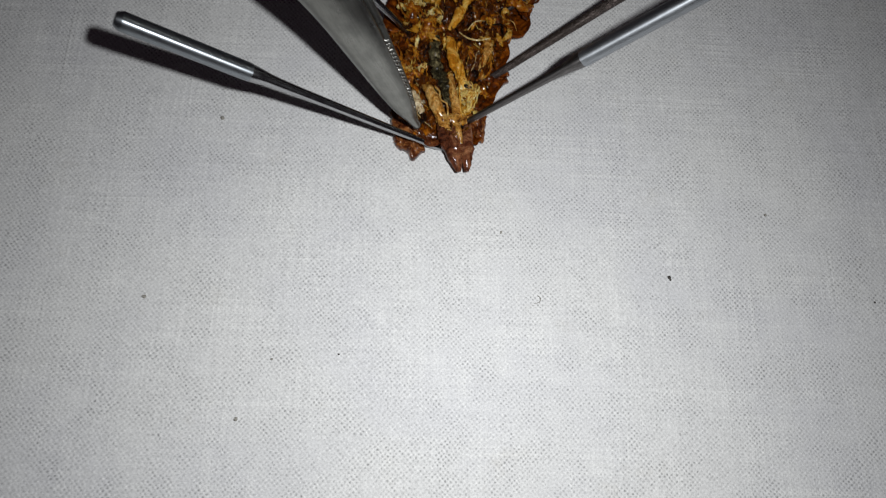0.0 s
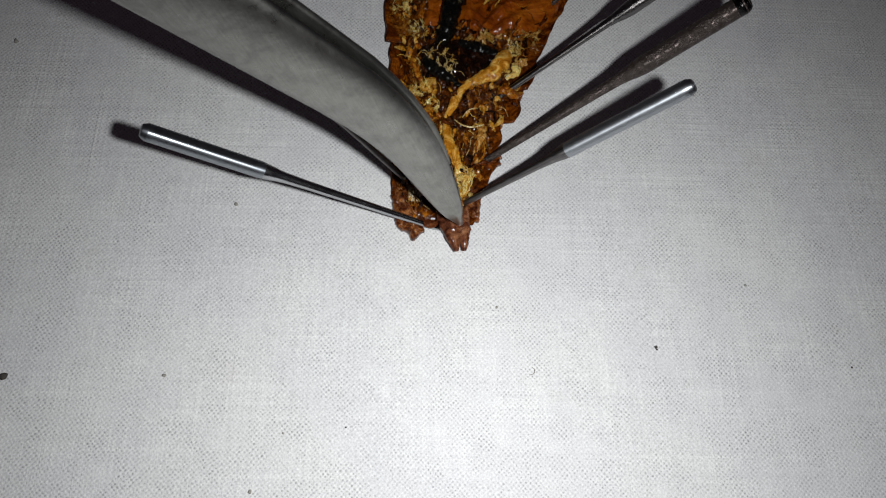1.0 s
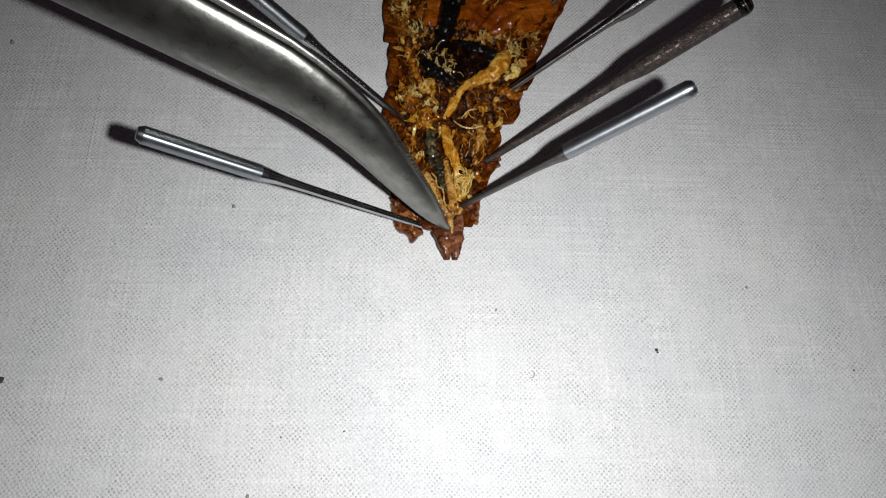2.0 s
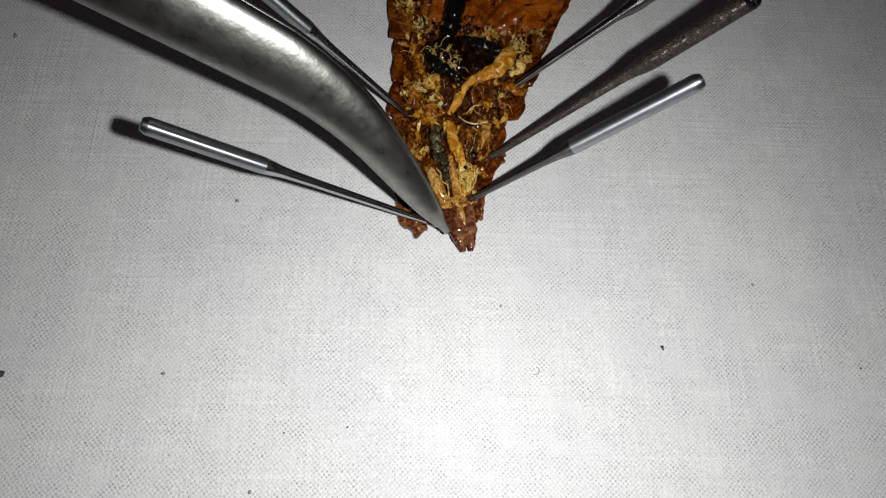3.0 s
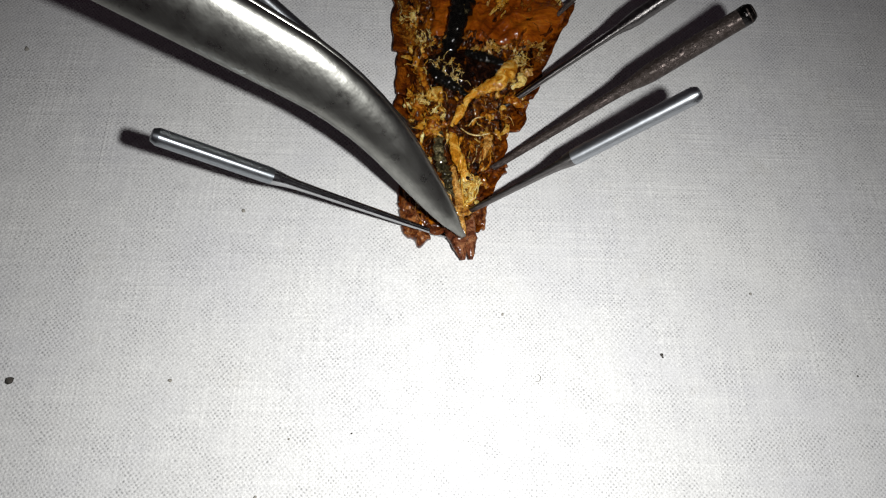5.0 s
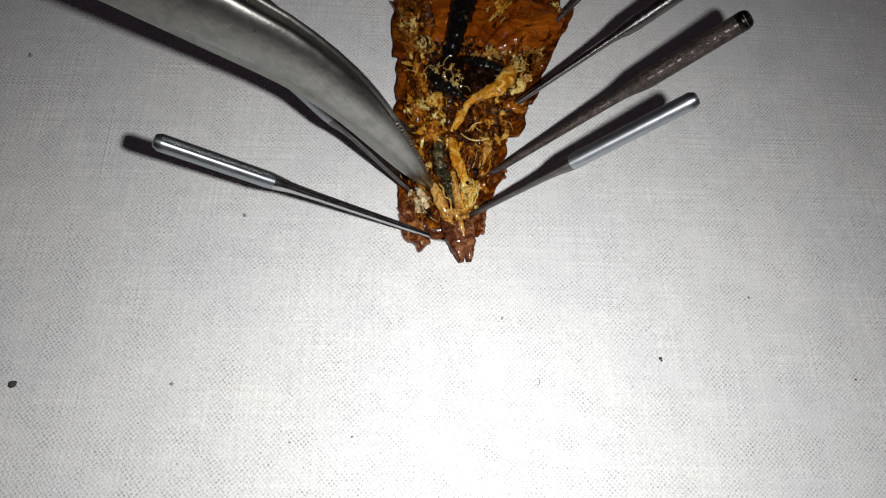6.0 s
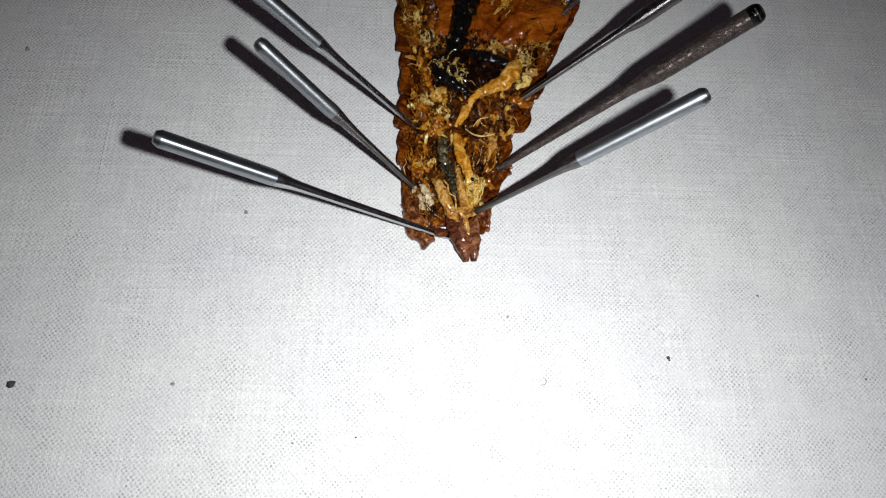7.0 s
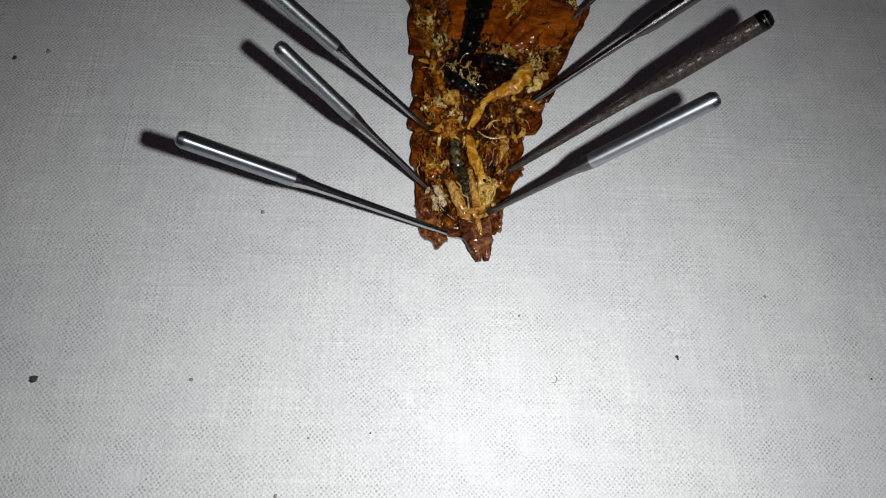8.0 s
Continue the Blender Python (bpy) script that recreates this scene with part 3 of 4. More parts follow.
def scrap(name, maker, material, x, y, z, size, rnd, tilt=35):
    k = rnd.randrange(9)
    key = (name, k, material.name)
    if key not in SCRAPS:
        SCRAPS[key] = maker(k + 0.37)
        SCRAPS[key].materials.append(material)
    ob = new(name, SCRAPS[key])
    ob.parent = specimen
    turn = pose((x - BASE[0]) * MM, (y - BASE[1]) * MM, z * MM, rnd.uniform(-tilt, tilt), rnd.uniform(-tilt, tilt), rnd.uniform(0, 360))
    ob.matrix_local = turn @ Matrix.Scale(size, 4)


def bed_height(x, y):
    w = Vector((x, y, 0))
    return 1.75 + 0.6 * noise.fractal(w * 0.45, 0.8, 2.1, 3)


def flecks():
    rnd = random.Random(11)
    made = 0
    while made < 170:
        y = rnd.uniform(36.5, 73.0)
        xl, xr = body_span(y)
        x = rnd.uniform(xl + 1.0, xr - 1.0)
        if y > 64 and x > 3.5 and rnd.random() < 0.75:
            continue
        if min(x - xl, xr - x) < 2.4 and rnd.random() < 0.7:
            continue
        z = bed_height(x, y) + rnd.uniform(-0.2, 0.25) + (1.2 if y > 64 and x > 4 else 0)
        material = rnd.choice((AMBER, AMBER, MUSCLE_EDGE, MUSCLE_EDGE, GOLD, TAN, SHELL, SHELL, DARK))
        size = rnd.choice((0.2, 0.28, 0.36, 0.5, 0.7))
        if rnd.random() < 0.25:
            scrap("tissue_fleck", fleck_mesh, material, x, y, z, size, rnd)
        else:
            scrap("membrane_flake", flake_mesh, material, x, y, z, size, rnd)
        made += 1


flecks()

def fat_lobes():
    """Short soft lobes of fat, mostly along the body, between the larger organs."""
    rnd = random.Random(41)
    for k in range(64):
        y = rnd.uniform(38.5, 58.0) if k % 4 else rnd.uniform(56.0, 72.0)
        xl, xr = body_span(y)
        x = rnd.uniform(xl + 2.4, xr - 2.6) if y < 60 else rnd.uniform(xl + 2.2, xl + 4.5)
        a = math.pi / 2 + rnd.gauss(0, 0.6)
        length, r = rnd.uniform(1.0, 2.4), rnd.uniform(0.12, 0.38)
        rows = []
        for s in range(4):
            z = bed_height(x, y) + 0.15 + (0.35 if s in (1, 2) else -0.1)
            rows.append((x, y, z, r * (0.5, 1.0, 0.9, 0.35)[s]))
            a += rnd.gauss(0, 0.45)
            x, y = x + math.cos(a) * length / 3, y + math.sin(a) * length / 3
        organ("fat_lobe", tube(rows, 10, 8, 0.8, 0.4, 1.2), rnd.choice((AMBER, AMBER, GOLD, GOLD, YELLOW, CREAM, MUSCLE_EDGE, DARK)))


fat_lobes()

# where torn fat, froth and threads lie thick: x, y, half widths, number, sizes, height
CLUSTERS = [
    (0.0, 68.9, 1.6, 2.6, 16, (0.25, 0.5), 2.0, (CREAM, AMBER, TAN)),
    (2.3, 66.2, 1.1, 1.8, 16, (0.2, 0.42), 2.1, (TAN, GOLD, CREAM)),
    (-1.2, 71.5, 0.9, 2.2, 8, (0.25, 0.5), 1.7, (TAN, AMBER, SHELL)),
    (5.6, 59.5, 1.9, 1.6, 14, (0.12, 0.26), 3.0, (GOLD, THREAD, DARK)),
    (4.6, 64.7, 1.1, 0.8, 9, (0.2, 0.36), 2.8, (TAN, GOLD, DARK)),
    (11.8, 63.8, 2.2, 0.9, 16, (0.2, 0.5), 3.3, (TAN, TAN, GOLD, DARK)),
    (17.2, 62.8, 1.6, 1.9, 24, (0.22, 0.45), 2.6, (CREAM, TAN, AMBER)),
    (1.8, 53.6, 1.1, 1.6, 14, (0.25, 0.55), 2.4, (YELLOW, AMBER, CREAM)),
    (3.9, 50.2, 1.3, 1.0, 11, (0.3, 0.6), 2.7, (AMBER, YELLOW)),
    (2.2, 44.2, 1.4, 1.2, 14, (0.25, 0.5), 2.3, (AMBER, YELLOW, CREAM)),
    (2.5, 39.1, 1.2, 1.6, 10, (0.22, 0.45), 2.0, (WHITISH, TAN, PINK_SHELL)),
    (9.3, 40.9, 1.2, 1.7, 12, (0.25, 0.55), 2.4, (YELLOW, CREAM)),
    (12.0, 49.4, 1.3, 2.4, 12, (0.22, 0.5), 2.0, (TAN, AMBER, YELLOW)),
    (19.9, 64.7, 1.2, 1.6, 10, (0.3, 0.6), 2.0, (MUSCLE_EDGE, TAN)),
    (23.4, 72.2, 1.3, 1.6, 10, (0.3, 0.6), 2.2, (TAN, CREAM, MUSCLE_EDGE)),
    (14.1, 71.6, 0.9, 1.0, 8, (0.3, 0.6), 3.5, (YELLOW, AMBER, CREAM)),
    (7.3, 36.3, 1.6, 0.8, 8, (0.25, 0.5), 2.4, (MUSCLE_EDGE, PINK_SHELL)),
]


def clusters():
    rnd = random.Random(23)
    for cx, cy, rx, ry, count, sizes, height, materials in CLUSTERS:
        for k in range(count):
            x, y = rnd.gauss(cx, rx * 0.6), rnd.gauss(cy, ry * 0.6)
            xl, xr = body_span(y)
            x = min(max(x, xl + 0.7), xr - 0.8)
            maker = ("tissue_fleck", fleck_mesh) if rnd.random() < 0.08 else ("membrane_flake", flake_mesh)
            scrap(*maker, rnd.choice(materials), x, y, height + rnd.uniform(-0.4, 0.3), rnd.uniform(*sizes) * 1.2, rnd, 65)


clusters()


def strands(path, count, spread, radius, material, seed):
    """Fine wavy strands that lie along a path."""
    rnd = random.Random(seed)
    for k in range(count):
        dx, dy = rnd.gauss(0, spread), rnd.gauss(0, spread)
        rows = [(x + dx, y + dy, z, radius) for x, y, z in path]
        line = spline(rows, 9)[rnd.randrange(4):10 - rnd.randrange(4)]
        rows = []
        for x, y, z, r in line:
            v = noise.noise_vector(Vector((x * 0.9, y * 0.9, k * 3.7)))
            rows.append((x + v.x * spread * 1.3, y + v.y * spread * 1.3, z + 0.35 * v.z, r * rnd.uniform(0.5, 1.4)))
        organ("strand", tube(rows, 18, 6), material)


strands([(3.6, 42.7, 2.6), (5.0, 39.9, 3.0), (6.5, 36.3, 2.5)], 4, 0.5, 0.12, TAN, 2)
strands([(6.9, 49.2, 2.6), (7.5, 44.8, 3.0), (7.9, 37.5, 2.6)], 3, 0.5, 0.11, YELLOW, 3)
strands([(9.8, 42.9, 2.5), (9.3, 40.9, 2.8), (8.6, 38.6, 2.4)], 6, 0.5, 0.11, CREAM, 4)
strands([(11.5, 50.7, 2.0), (11.6, 47.6, 2.3), (10.6, 43.5, 2.0)], 6, 0.7, 0.12, AMBER, 6)
strands([(1.1, 55.5, 2.2), (2.1, 53.7, 2.7), (3.9, 50.8, 2.6)], 6, 0.7, 0.13, AMBER, 7)
strands([(0.3, 47.9, 1.8), (1.7, 45.5, 2.2), (3.0, 43.1, 2.1)], 7, 0.8, 0.13, AMBER, 8)
strands([(0.8, 41.1, 1.7), (1.8, 38.5, 2.0), (2.9, 35.8, 1.6)], 5, 0.6, 0.13, PINK_SHELL, 9)


def web(cx, cy, rx, ry, count, z, length, radius, materials, seed, along=None):
    """A tangle of fine threads over a patch; along: their usual direction in degrees."""
    rnd = random.Random(seed)
    for k in range(count):
        x, y = rnd.gauss(cx, rx * 0.55), rnd.gauss(cy, ry * 0.55)
        if k % 2:
            xl, xr = body_span(y)
            scrap("membrane_flake", flake_mesh, rnd.choice(materials), min(max(x, xl + 1.0), xr - 1.0), y, z + rnd.uniform(-0.4, 0.1), rnd.uniform(0.25, 0.6), rnd, 70)
            continue
        a = rnd.uniform(0, 6.28) if along is None else radians(rnd.gauss(along, 22))
        rows = []
        step = rnd.uniform(0.5, 1.2) * length / 4
        for q in range(5):
            xl, xr = body_span(y)
            px = min(max(x, xl + 0.9), xr - 0.9)
            rows.append((px, y, z + rnd.uniform(-0.28, 0.28), radius * rnd.uniform(0.5, 1.3) * (0.6 if q in (0, 4) else 1)))
            a += rnd.gauss(0, 0.45)
            x, y = x + math.cos(a) * step, y + math.sin(a) * step
        organ("strand", tube([(*r[:3], r[3] * 0.8) for r in rows], 12, 5), rnd.choice(materials))


web(5.5, 60.7, 1.8, 1.2, 20, 3.00, 1.61, 0.055, (THREAD, CREAM, GOLD), 51)
web(7.5, 59.0, 1.2, 1.6, 12, 2.85, 2.04, 0.060, (THREAD, CREAM, CREAM), 52, 300)
web(2.4, 54.8, 1.1, 0.9, 11, 2.60, 1.87, 0.085, (CREAM, GOLD, YELLOW), 53, 25)
web(3.4, 54.1, 1.1, 0.8, 6, 2.75, 1.53, 0.076, (THREAD, CREAM, GOLD), 54, 200)
web(4.5, 51.7, 1.2, 1.2, 11, 2.85, 1.70, 0.093, (GOLD, AMBER, CREAM), 55, 40)
web(2.5, 44.6, 1.4, 1.2, 12, 2.45, 1.87, 0.085, (GOLD, CREAM, AMBER), 56, 80)
web(1.4, 43.0, 1.0, 0.8, 5, 2.25, 1.36, 0.085, (AMBER, GOLD), 57, 60)
web(9.5, 41.2, 0.9, 1.5, 14, 2.60, 2.21, 0.072, (GOLD, CREAM, YELLOW), 58, 100)
web(8.4, 44.8, 0.9, 1.6, 7, 2.75, 2.04, 0.076, (AMBER, GOLD), 59, 110)
web(11.4, 49.7, 0.9, 1.5, 7, 2.35, 2.04, 0.085, (GOLD, TAN), 60, 110)
web(12.1, 46.7, 0.8, 1.5, 6, 2.15, 1.87, 0.076, (AMBER, MUSCLE_EDGE, GOLD), 61, 90)
web(13.3, 49.4, 1.2, 2.0, 7, 1.75, 2.21, 0.093, (AMBER, MUSCLE_EDGE), 62, 95)
web(17.1, 62.4, 1.3, 1.7, 14, 2.65, 1.36, 0.068, (CREAM, THREAD, GOLD), 63)
web(14.0, 58.1, 1.6, 1.0, 8, 3.00, 1.87, 0.076, (CREAM, GOLD), 64, 40)
web(10.4, 56.2, 1.6, 0.4, 5, 2.80, 2.21, 0.068, (GOLD, TAN), 65, 20)
web(15.7, 55.5, 1.6, 0.8, 7, 2.15, 1.87, 0.085, (GOLD, AMBER, TAN), 66, 20)
web(0.8, 69.5, 1.2, 2.6, 13, 1.95, 2.04, 0.085, (TAN, AMBER, GOLD), 67, 120)
web(2.3, 65.4, 0.8, 1.4, 7, 2.15, 1.53, 0.076, (TAN, CREAM, GOLD), 68, 110)
web(2.2, 59.4, 0.6, 2.0, 7, 2.15, 2.21, 0.093, (AMBER, GOLD), 69, 95)
web(-0.1, 49.0, 0.9, 2.5, 7, 1.55, 1.87, 0.093, (AMBER, MUSCLE_EDGE), 70, 95)
web(2.9, 40.3, 0.5, 1.2, 4, 2.25, 1.70, 0.085, (THREAD, THREAD, TAN), 71, 120)
web(18.9, 70.9, 3.0, 2.2, 18, 3.10, 3.06, 0.060, (ORANGE, AMBER, MUSCLE_EDGE), 72, 10)
web(14.1, 71.2, 1.2, 1.8, 6, 3.25, 2.04, 0.085, (GOLD, AMBER, TAN), 73, 55)
web(17.8, 65.3, 2.4, 0.7, 13, 2.55, 1.53, 0.076, (AMBER, TAN, GOLD), 74, 30)
web(22.9, 72.1, 0.8, 1.6, 6, 2.45, 1.53, 0.085, (TAN, AMBER, GOLD), 75, 60)
web(8.1, 69.8, 0.9, 3.0, 8, 4.60, 0.77, 0.043, (GREY_TUBE, THREAD), 76)


# dark red strands stand for creases in the muscle, their shade put into colour
strands([(18.2, 68.0, 3.15), (17.4, 66.5, 3.05), (16.8, 64.8, 2.5)], 3, 0.18, 0.13, SHELL, 81)
strands([(14.1, 72.0, 3.25), (13.6, 70.1, 3.25), (12.8, 67.7, 3.1)], 4, 0.25, 0.16, SHELL, 82)
strands([(20.4, 66.6, 2.7), (21.6, 67.7, 2.7), (22.7, 69.3, 2.6)], 3, 0.2, 0.12, SHELL, 83)
strands([(11.6, 67.3, 3.1), (12.4, 65.9, 3.0), (14.1, 65.1, 2.6)], 3, 0.3, 0.14, SHELL, 84)
strands([(20.9, 70.4, 3.0), (22.4, 71.8, 2.9), (23.7, 73.6, 2.6)], 3, 0.25, 0.12, SHELL, 85)
strands([(15.1, 73.2, 3.4), (14.0, 71.6, 3.5), (12.2, 69.6, 3.3)], 4, 0.22, 0.16, GOLD, 86)


def air_tube(path):
    organ("air_tube", tube(path, 20, 6), THREAD)


air_tube([(8.0, 50.4, 2.4, 0.08), (9.1, 49.3, 2.8, 0.12), (10.5, 49.0, 2.9, 0.12), (12.0, 49.6, 2.6, 0.08)])
air_tube([(9.1, 50.9, 2.2, 0.07), (10.0, 51.9, 2.6, 0.09), (11.3, 52.3, 2.5, 0.07)])


def threads():
    rnd = random.Random(5)
    for k in range(24):
        y = rnd.uniform(38, 64)
        xl, xr = body_span(y)
        x = rnd.uniform(xl + 1.0, xr - 1.0)
        a = rnd.uniform(0, 6.28)
        rows = []
        length = rnd.uniform(0.5, 1.1)
        for s in range(5):
            rows.append((x, y, bed_height(x, y) + 0.5 * math.sin(s * 0.8), rnd.uniform(0.03, 0.06)))
            a += rnd.uniform(-0.8, 0.8)
            x += math.cos(a) * length
            y += math.sin(a) * length
        organ("air_tube", tube(rows, 14, 6), rnd.choice((THREAD, YELLOW, AMBER, AMBER, TAN)))


threads()


# ---- needles stuck through the specimen into the board ----
def needle(head, entry, sunk, shank, material, label, spin=0.0, width=2.0, polish=None, burnt=False):
    """A sewing-machine needle from head (millimetres) through entry, sunk so far below it."""
    head, entry = Vector(head), Vector(entry)
    d = (head - entry).normalized()
    length = (head - entry).length + sunk
    base = empty("sewing_needle", entry)
    tagged(base, label, "needle", "needles pinning the specimen")
    base.matrix_world = Matrix.Translation(entry * MM) @ d.to_track_quat("Z", "Y").to_matrix().to_4x4() @ pose(0, 0, 0, 0, 0, spin)
    r = width / 2

    def ring(z, rad, flat=1.0, groove=0.0):
        pts = []
        for k in range(28):
            q = 2 * math.pi * k / 28
            x, y = rad * math.cos(q), rad * math.sin(q)
            x = min(x, rad * flat)
            if groove:
                x += groove * rad * max(0.0, math.cos(q + math.pi)) ** 6
            pts.append(Vector((x, y, z)))
        return pts

    top = length - sunk
    low = top - shank
    part("shank", loft([ring(low, r * 0.958), ring(low + 0.5, r, 0.98), ring(low + 2.0, r, 0.92), ring(top - 1.2, r, 0.92), ring(top - 0.62, r, 0.94), ring(top - 0.58, r * 0.985, 0.95),
                        ring(top - 0.09, r * 0.74), ring(top - 0.05, r * 0.70), ring(top, r * 0.60), ring(top + 0.01, r * 0.02)], False), material, base)
    if burnt:
        part("butt", loft([ring(top - 1.5, r * 0.9), ring(top - 1.5, r * 1.02), ring(top - 0.8, r * 1.03), ring(top - 0.3, r * 0.9), ring(top, r * 0.66), ring(top + 0.08, r * 0.3), ring(top + 0.1, r * 0.02)], False), BLACKENED, base, "blackened rounded butt end")
    part("blade", loft([ring(-sunk, 0.03), ring(-sunk + 1.2, r * 0.20), ring(-sunk + 3.0, r * 0.38), ring(low * 0.20, r * 0.44, 1, 0.25), ring(low * 0.50, r * 0.50, 1, 0.35), ring(low * 0.75, r * 0.56, 1, 0.35),
                        ring(low - 3.2, r * 0.62, 1, 0.3), ring(low - 2.0, r * 0.70, 1, 0.15), ring(low - 0.9, r * 0.86), ring(low + 0.02, r * 0.955), ring(low + 1.0, r * 0.90)], False), polish or POLISHED, base)
    return base


needle((-26.42, 37.00, 20.91), (4.05, 34.93, 1.5), 4.0, 13.5, STEEL, "shiny steel sewing-machine needle pinned through the tail end", 100)
needle((-16.80, 49.00, 21.6), (1.43, 41.23, 1.5), 6.0, 12.2, GREY_STEEL, "steel sewing-machine needle pinned through the abdomen's edge", 150, 1.9, DULL_STEEL)
needle((-20.2, 56.5, 25.0), (1.47, 50.55, 1.5), 4.0, 13.5, GREY_STEEL, "steel sewing-machine needle with its shank out of view", 150)
needle((39.2, 62.7, 24.1), (14.37, 54.75, 1.5), 4.0, 13.5, DULL_STEEL, "dull steel sewing-machine needle through the upper edge", 20, 2.0, DULL_STEEL)
needle((39.55, 53.12, 25.15), (12.83, 44.94, 1.5), 4.0, 13.5, RUSTY, "tarnished brownish sewing-machine needle with a pitted shank", 60, 2.35, RUSTY, True)
# darker blade steel here: the dark room's reflection is put into its colour
needle((31.24, 41.17, 25.95), (8.58, 37.75, 1.5), 4.5, 16.0, MATT_STEEL, "bright steel sewing-machine needle beside the tail", 200, 2.0, DULL_STEEL)
needle((45.5, 85.6, 23.0), (22.0, 70.2, 1.6), 4.0, 13.5, RUSTY, "dark tarnished needle through the muscle's corner", 60, 1.7, RUSTY)


# ---- curved forceps ----
WIDTHS = [(0, 0.42), (1.5, 0.55), (4, 1.31), (8, 1.89), (14, 2.5), (20, 2.99), (30, 3.65), (45, 3.95), (70, 4.56), (110, 4.2)]
DEPTHS = [(0, 0.28), (1, 0.54), (4, 1.22), (9, 1.37), (16, 1.82), (30, 1.53), (60, 1.92), (110, 1.6)]
forceps = empty("forceps", (6, 34, 3))
tagged(forceps, "curved steel dissecting forceps with serrated narrow tips", "forceps")


def arm_line(s):
    x = y = a = 0.0
    step = 0.25
    for k in range(int(s / step)):
        a = radians(24.26) * min(max((k * step - 14.18) / 17.13, 0.0), 1.0)
        x += step * math.cos(a)
        y += step * math.sin(a)
    return x, y, a


def forceps_arm(up):
    rings = []
    teeth = []
    for s in (0, 0.4, 1, 2, 3.5, 5, 7, 9, 11, 13, 15, 17, 19, 21, 24, 27, 30, 35, 42, 50, 60, 72, 86, 98, 110):
        x, y, a = arm_line(s)
        w = np.interp(s, *zip(*WIDTHS))
        gap = 0.05 + 0.00024 * s * (110 - s)
        thick = np.interp(s, *zip(*DEPTHS))
        groove = min(0.42, 0.22 * w)
        ring = [(w - groove, gap + 0.02)]
        for k in range(29):
            q = math.pi * k / 28
            side = math.cos(q)
            crown = math.sin(q) ** 0.9
            ring.append((side * w, gap + groove * 0.7 + (thick - groove * 0.7) * crown))
        ring += [(groove - w, gap + 0.02), (-w * 0.5, gap), (0, gap), (w * 0.5, gap)]
        rings.append([Vector((x - math.sin(a) * p, y + math.cos(a) * p, up * q)) for p, q in ring])
    return loft(rings)


def jaw_teeth(up):
    bm = bmesh.new()
    for k in range(22):
        s = 1.0 + 0.55 * k
        x, y, a = arm_line(s)
        w = np.interp(s, *zip(*WIDTHS)) + 0.04
        gap = 0.05 + 0.00024 * s * (110 - s)
        made = bmesh.ops.create_cube(bm, size=1)["verts"]
        m = Matrix.Translation((x, y, up * (gap + 0.02))) @ Matrix.Rotation(a, 4, "Z") @ Matrix.Diagonal((0.28, 2 * w, 0.26, 1))
        bmesh.ops.transform(bm, matrix=m, verts=made)
    return bm


for up in (1, -1):
    arm = part("arm", forceps_arm(up), BRUSHED, forceps)
    part("jaw_teeth", jaw_teeth(up), BRUSHED, arm, "fine cross serration on the jaw")
x, y, a = arm_line(109)
part("spring_end", loft([[Vector((x + math.cos(a) * d - math.sin(a) * p, y + math.sin(a) * d + math.cos(a) * p, q)) for p, q in ((4.4 * f, 1.7 * f), (-4.4 * f, 1.7 * f), (-4.4 * f, -1.7 * f), (4.4 * f, -1.7 * f))] for d, f in ((0, 1), (4, 1), (6, 0.8), (7, 0.5))]), BRUSHED, forceps)


# ---- dirt on the cloth ----
def specks():
    for k, (x, y, size, material, label) in enumerate([
        (33.8, 19.0, 0.22, DIRT, "dark crumb of dirt lying on the cloth"),
        (33.95, 18.72, 0.12, DIRT, "tiny dark crumb beside a larger one"),
        (-46.5, 14.8, 0.42, DIRT, "black crumb of dirt lying on the cloth"),
        (-54.8, 62.8, 0.30, GREY_LINT, "grey-brown flake lying on the cloth"),
        (-27.6, 15.0, 0.22, GREY_LINT, "small grey fleck on the cloth"),
        (-21.2, 37.9, 0.26, GREY_LINT, "grey fleck on the cloth"),
        (13.4, 24.1, 0.18, GREY_LINT, "small grey-brown fleck on the cloth"),
        (-5.4, 8.9, 0.10, DIRT, "tiny dark fleck on the cloth"),
        (-12.8, 8.2, 0.13, GREY_LINT, "tiny grey fleck on the cloth"),
        (59.5, 16.6, 0.13, DIRT, "tiny dark fleck on the cloth"),
        (47.1, 27.5, 0.17, GREY_LINT, "small grey fleck on the cloth"),
        (-16.1, 1.6, 0.22, GREY_LINT, "small grey fleck on the cloth"),
        (-59.3, 61.4, 0.32, DIRT, "dark flake lying on the cloth"),
    ]):
        bm = bmesh.new()
        bmesh.ops.create_icosphere(bm, subdivisions=2, radius=size)
        for v in bm.verts:
            v.co = v.co * (1 + 0.7 * noise.noise(v.co * 3.0 + Vector((k * 3.0, 0, 0))))
            v.co.z *= 0.55
        ob = part("crumb", bm, material)
        ob.location = Vector((x, y, 0.05 + size * 0.3)) * MM
        tagged(ob, label, "dirt", "crumbs on the cloth")
    x, y = 17.7, 15.7
    fibre = part("lint_fibre", tube([(-0.5, -0.4, 0.12, 0.03), (0.1, -0.2, 0.17, 0.04), (0.2, 0.3, 0.17, 0.04), (-0.1, 0.6, 0.12, 0.03)], 14, 6), GREY_LINT)
    fibre.location = Vector((x, y, 0.05)) * MM
    tagged(fibre, "curled grey lint fibre on the cloth", "lint")


specks()


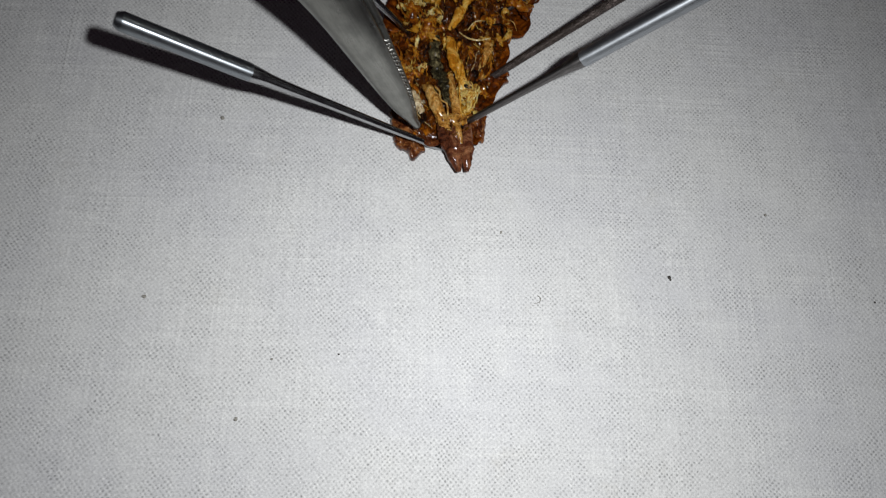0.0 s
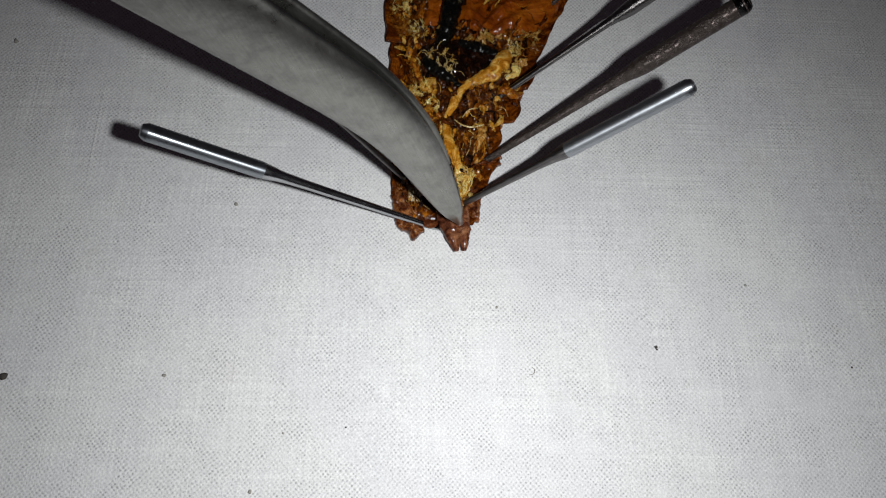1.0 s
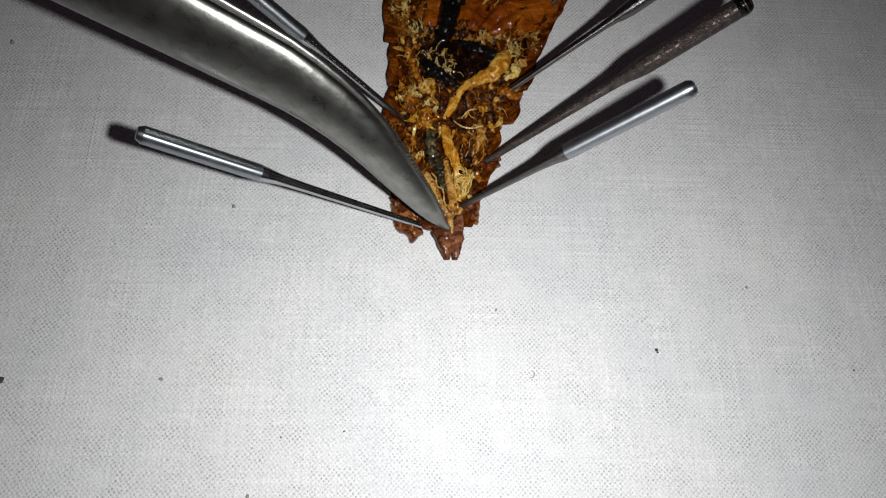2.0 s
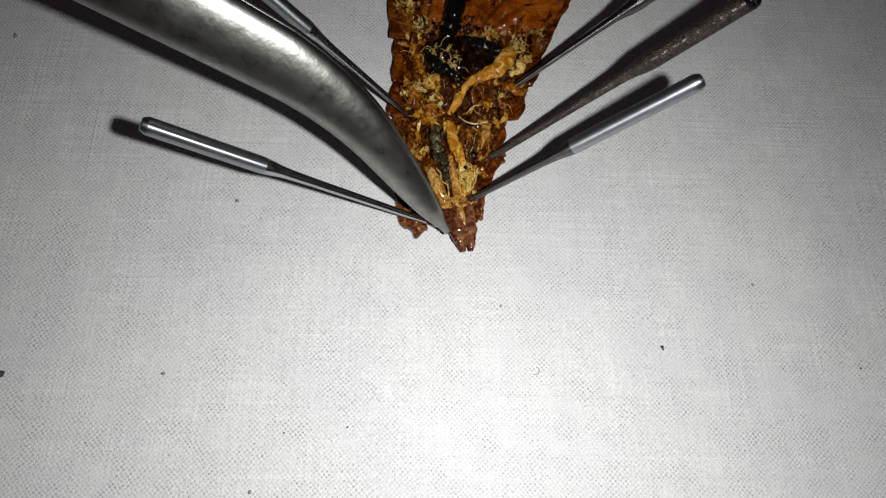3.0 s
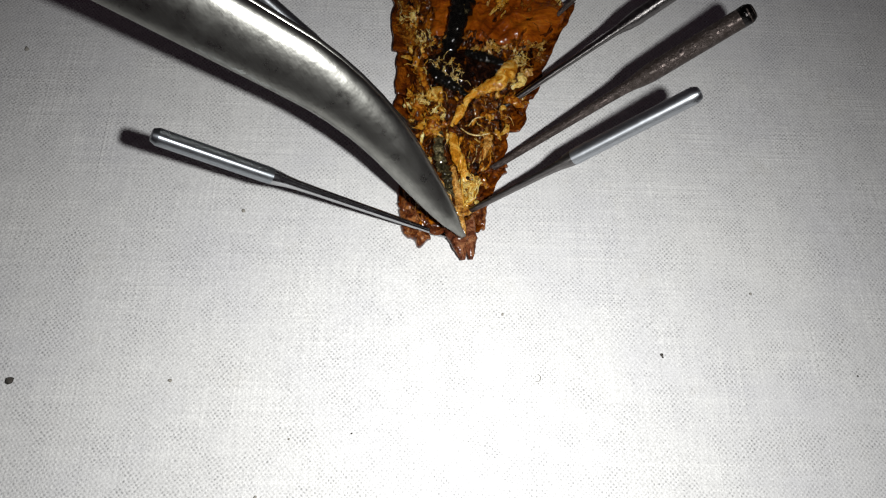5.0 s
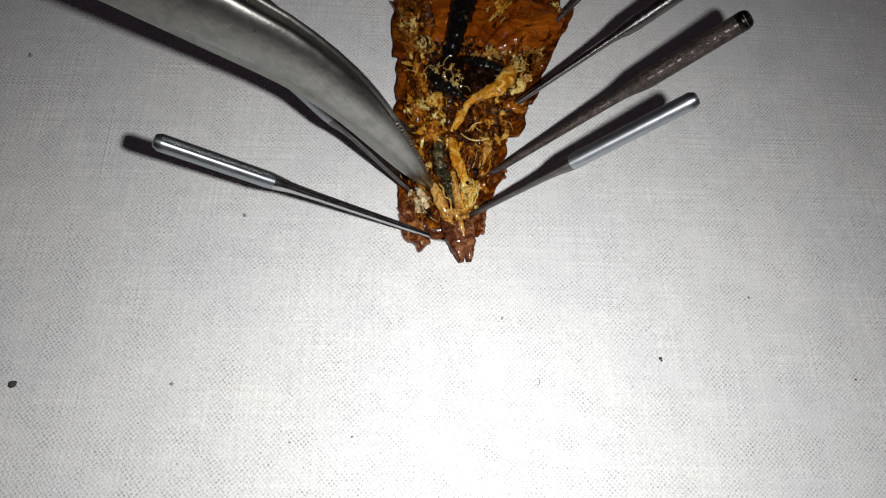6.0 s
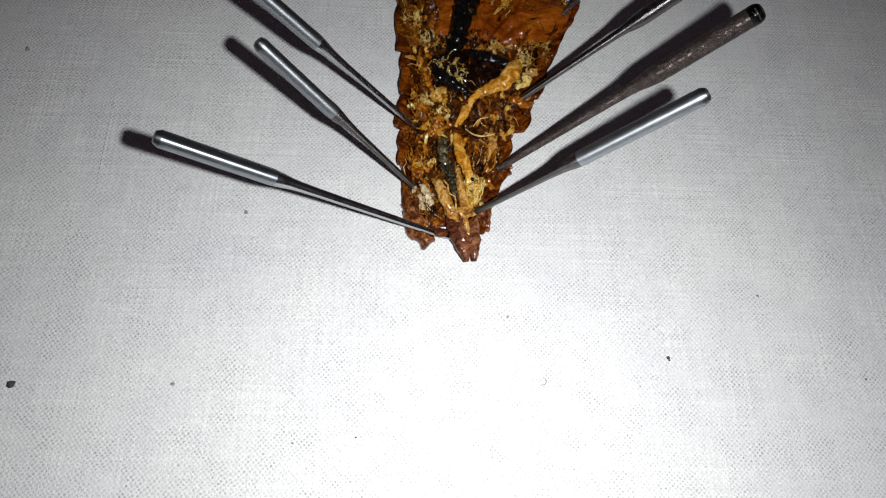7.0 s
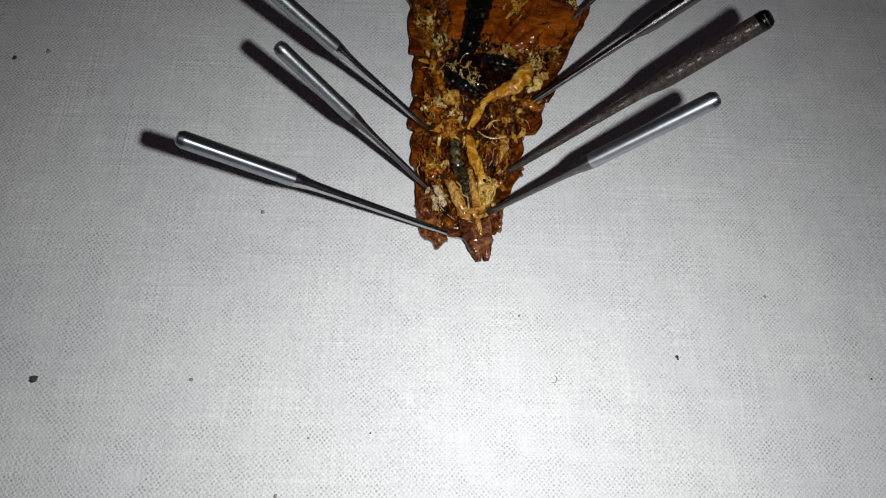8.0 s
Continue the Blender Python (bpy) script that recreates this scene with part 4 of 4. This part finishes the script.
# ---- what moves ----
FORCEPS = [
    (0, 2.85, 35.76, 3.99, -61.93, -57.12, 146.27),
    (0.5, 4.91, 37.36, 3.13, -67.82, -65.56, 159.08),
    (1, 8.53, 34.56, 2.97, -65.83, -69.42, 162.48),
    (1.5, 7.03, 34.83, 2.58, -60.45, -49.98, 150),
    (2.8, 7.17, 32.48, 2.91, -31.67, -45.99, 143.07),
    (3, 6.47, 32.99, 2.85, -32.44, -45.78, 143.5),
    (3.5, 4.81, 29.51, 7.79, -36.3, -29.47, 138.74),
    (3.7, 2.55, 34.13, 4.54, -35.05, -40.98, 143.14),
    (4, 2.59, 42.5, 3.38, -26.06, -51.05, 146.2),
    (4.2, 7.74, 35.81, 3.16, -29.95, -47.34, 144.24),
    (4.5, 9.03, 30.91, 3.02, -29.83, -41.62, 139.98),
    (4.7, 8.89, 31.15, 3.04, -29.77, -41.13, 140.28),
    (5.8, 4.41, 41.77, 2.65, -69.61, -56.57, 162.77),
    (6, 3.86, 41.63, 2.77, -68.5, -57.71, 163),
    (6.5, 5.58, 41.04, 2.72, -71.36, -62.13, 165.95),
    (6.7, 5.37, 48.69, 8.06, -71.99, -33.85, 146.07),
    (6.8, -10.8, 51.7, 15, -72, -40, 149),
    (6.9, -37, 82, 24, -70, -46, 151),
    (7.2, -110, 140, 50, -66, -54, 154),
    (8, -125, 150, 55, -66, -54, 154),
]
# seconds, shift in millimetres and turn of the tail valves about their hinge
VALVE = [
    (0.0, 0.0, 0.2, 0.0, 0), (0.5, 0.2, 0.0, 0.0, 2), (1.0, 0.1, 0.2, 0.0, 0), (1.3, -0.5, -0.5, 0.0, -7), (1.5, -0.8, -1.0, 0.0, -12),
    (1.7, -0.7, -0.9, 0.0, -10), (2.8, 0.3, -0.1, 0.0, 2), (3.0, 0.3, -0.2, 0.0, 2), (3.5, 0.0, -0.3, 0.0, 0), (4.0, 0.1, -0.1, 0.0, 0),
    (4.5, 0.1, -0.1, 0.0, 1), (6.0, 0.0, 0.2, 0.0, 0), (6.5, 0.0, 0.3, 0.0, 0), (7.0, 0.0, 0.0, 0.0, 0), (8.0, 0.0, 0.0, 0.0, 0),
]


def motions():
    walk(forceps, [(t, pose(x * MM, y * MM, z * MM, a, b, c)) for t, x, y, z, a, b, c in FORCEPS])
    walk(valve, [(t, pose((HINGE[0] - BASE[0] + x) * MM, (HINGE[1] - BASE[1] + y) * MM, (HINGE[2] + z) * MM, 0, 0, turn)) for t, x, y, z, turn in VALVE])


motions()
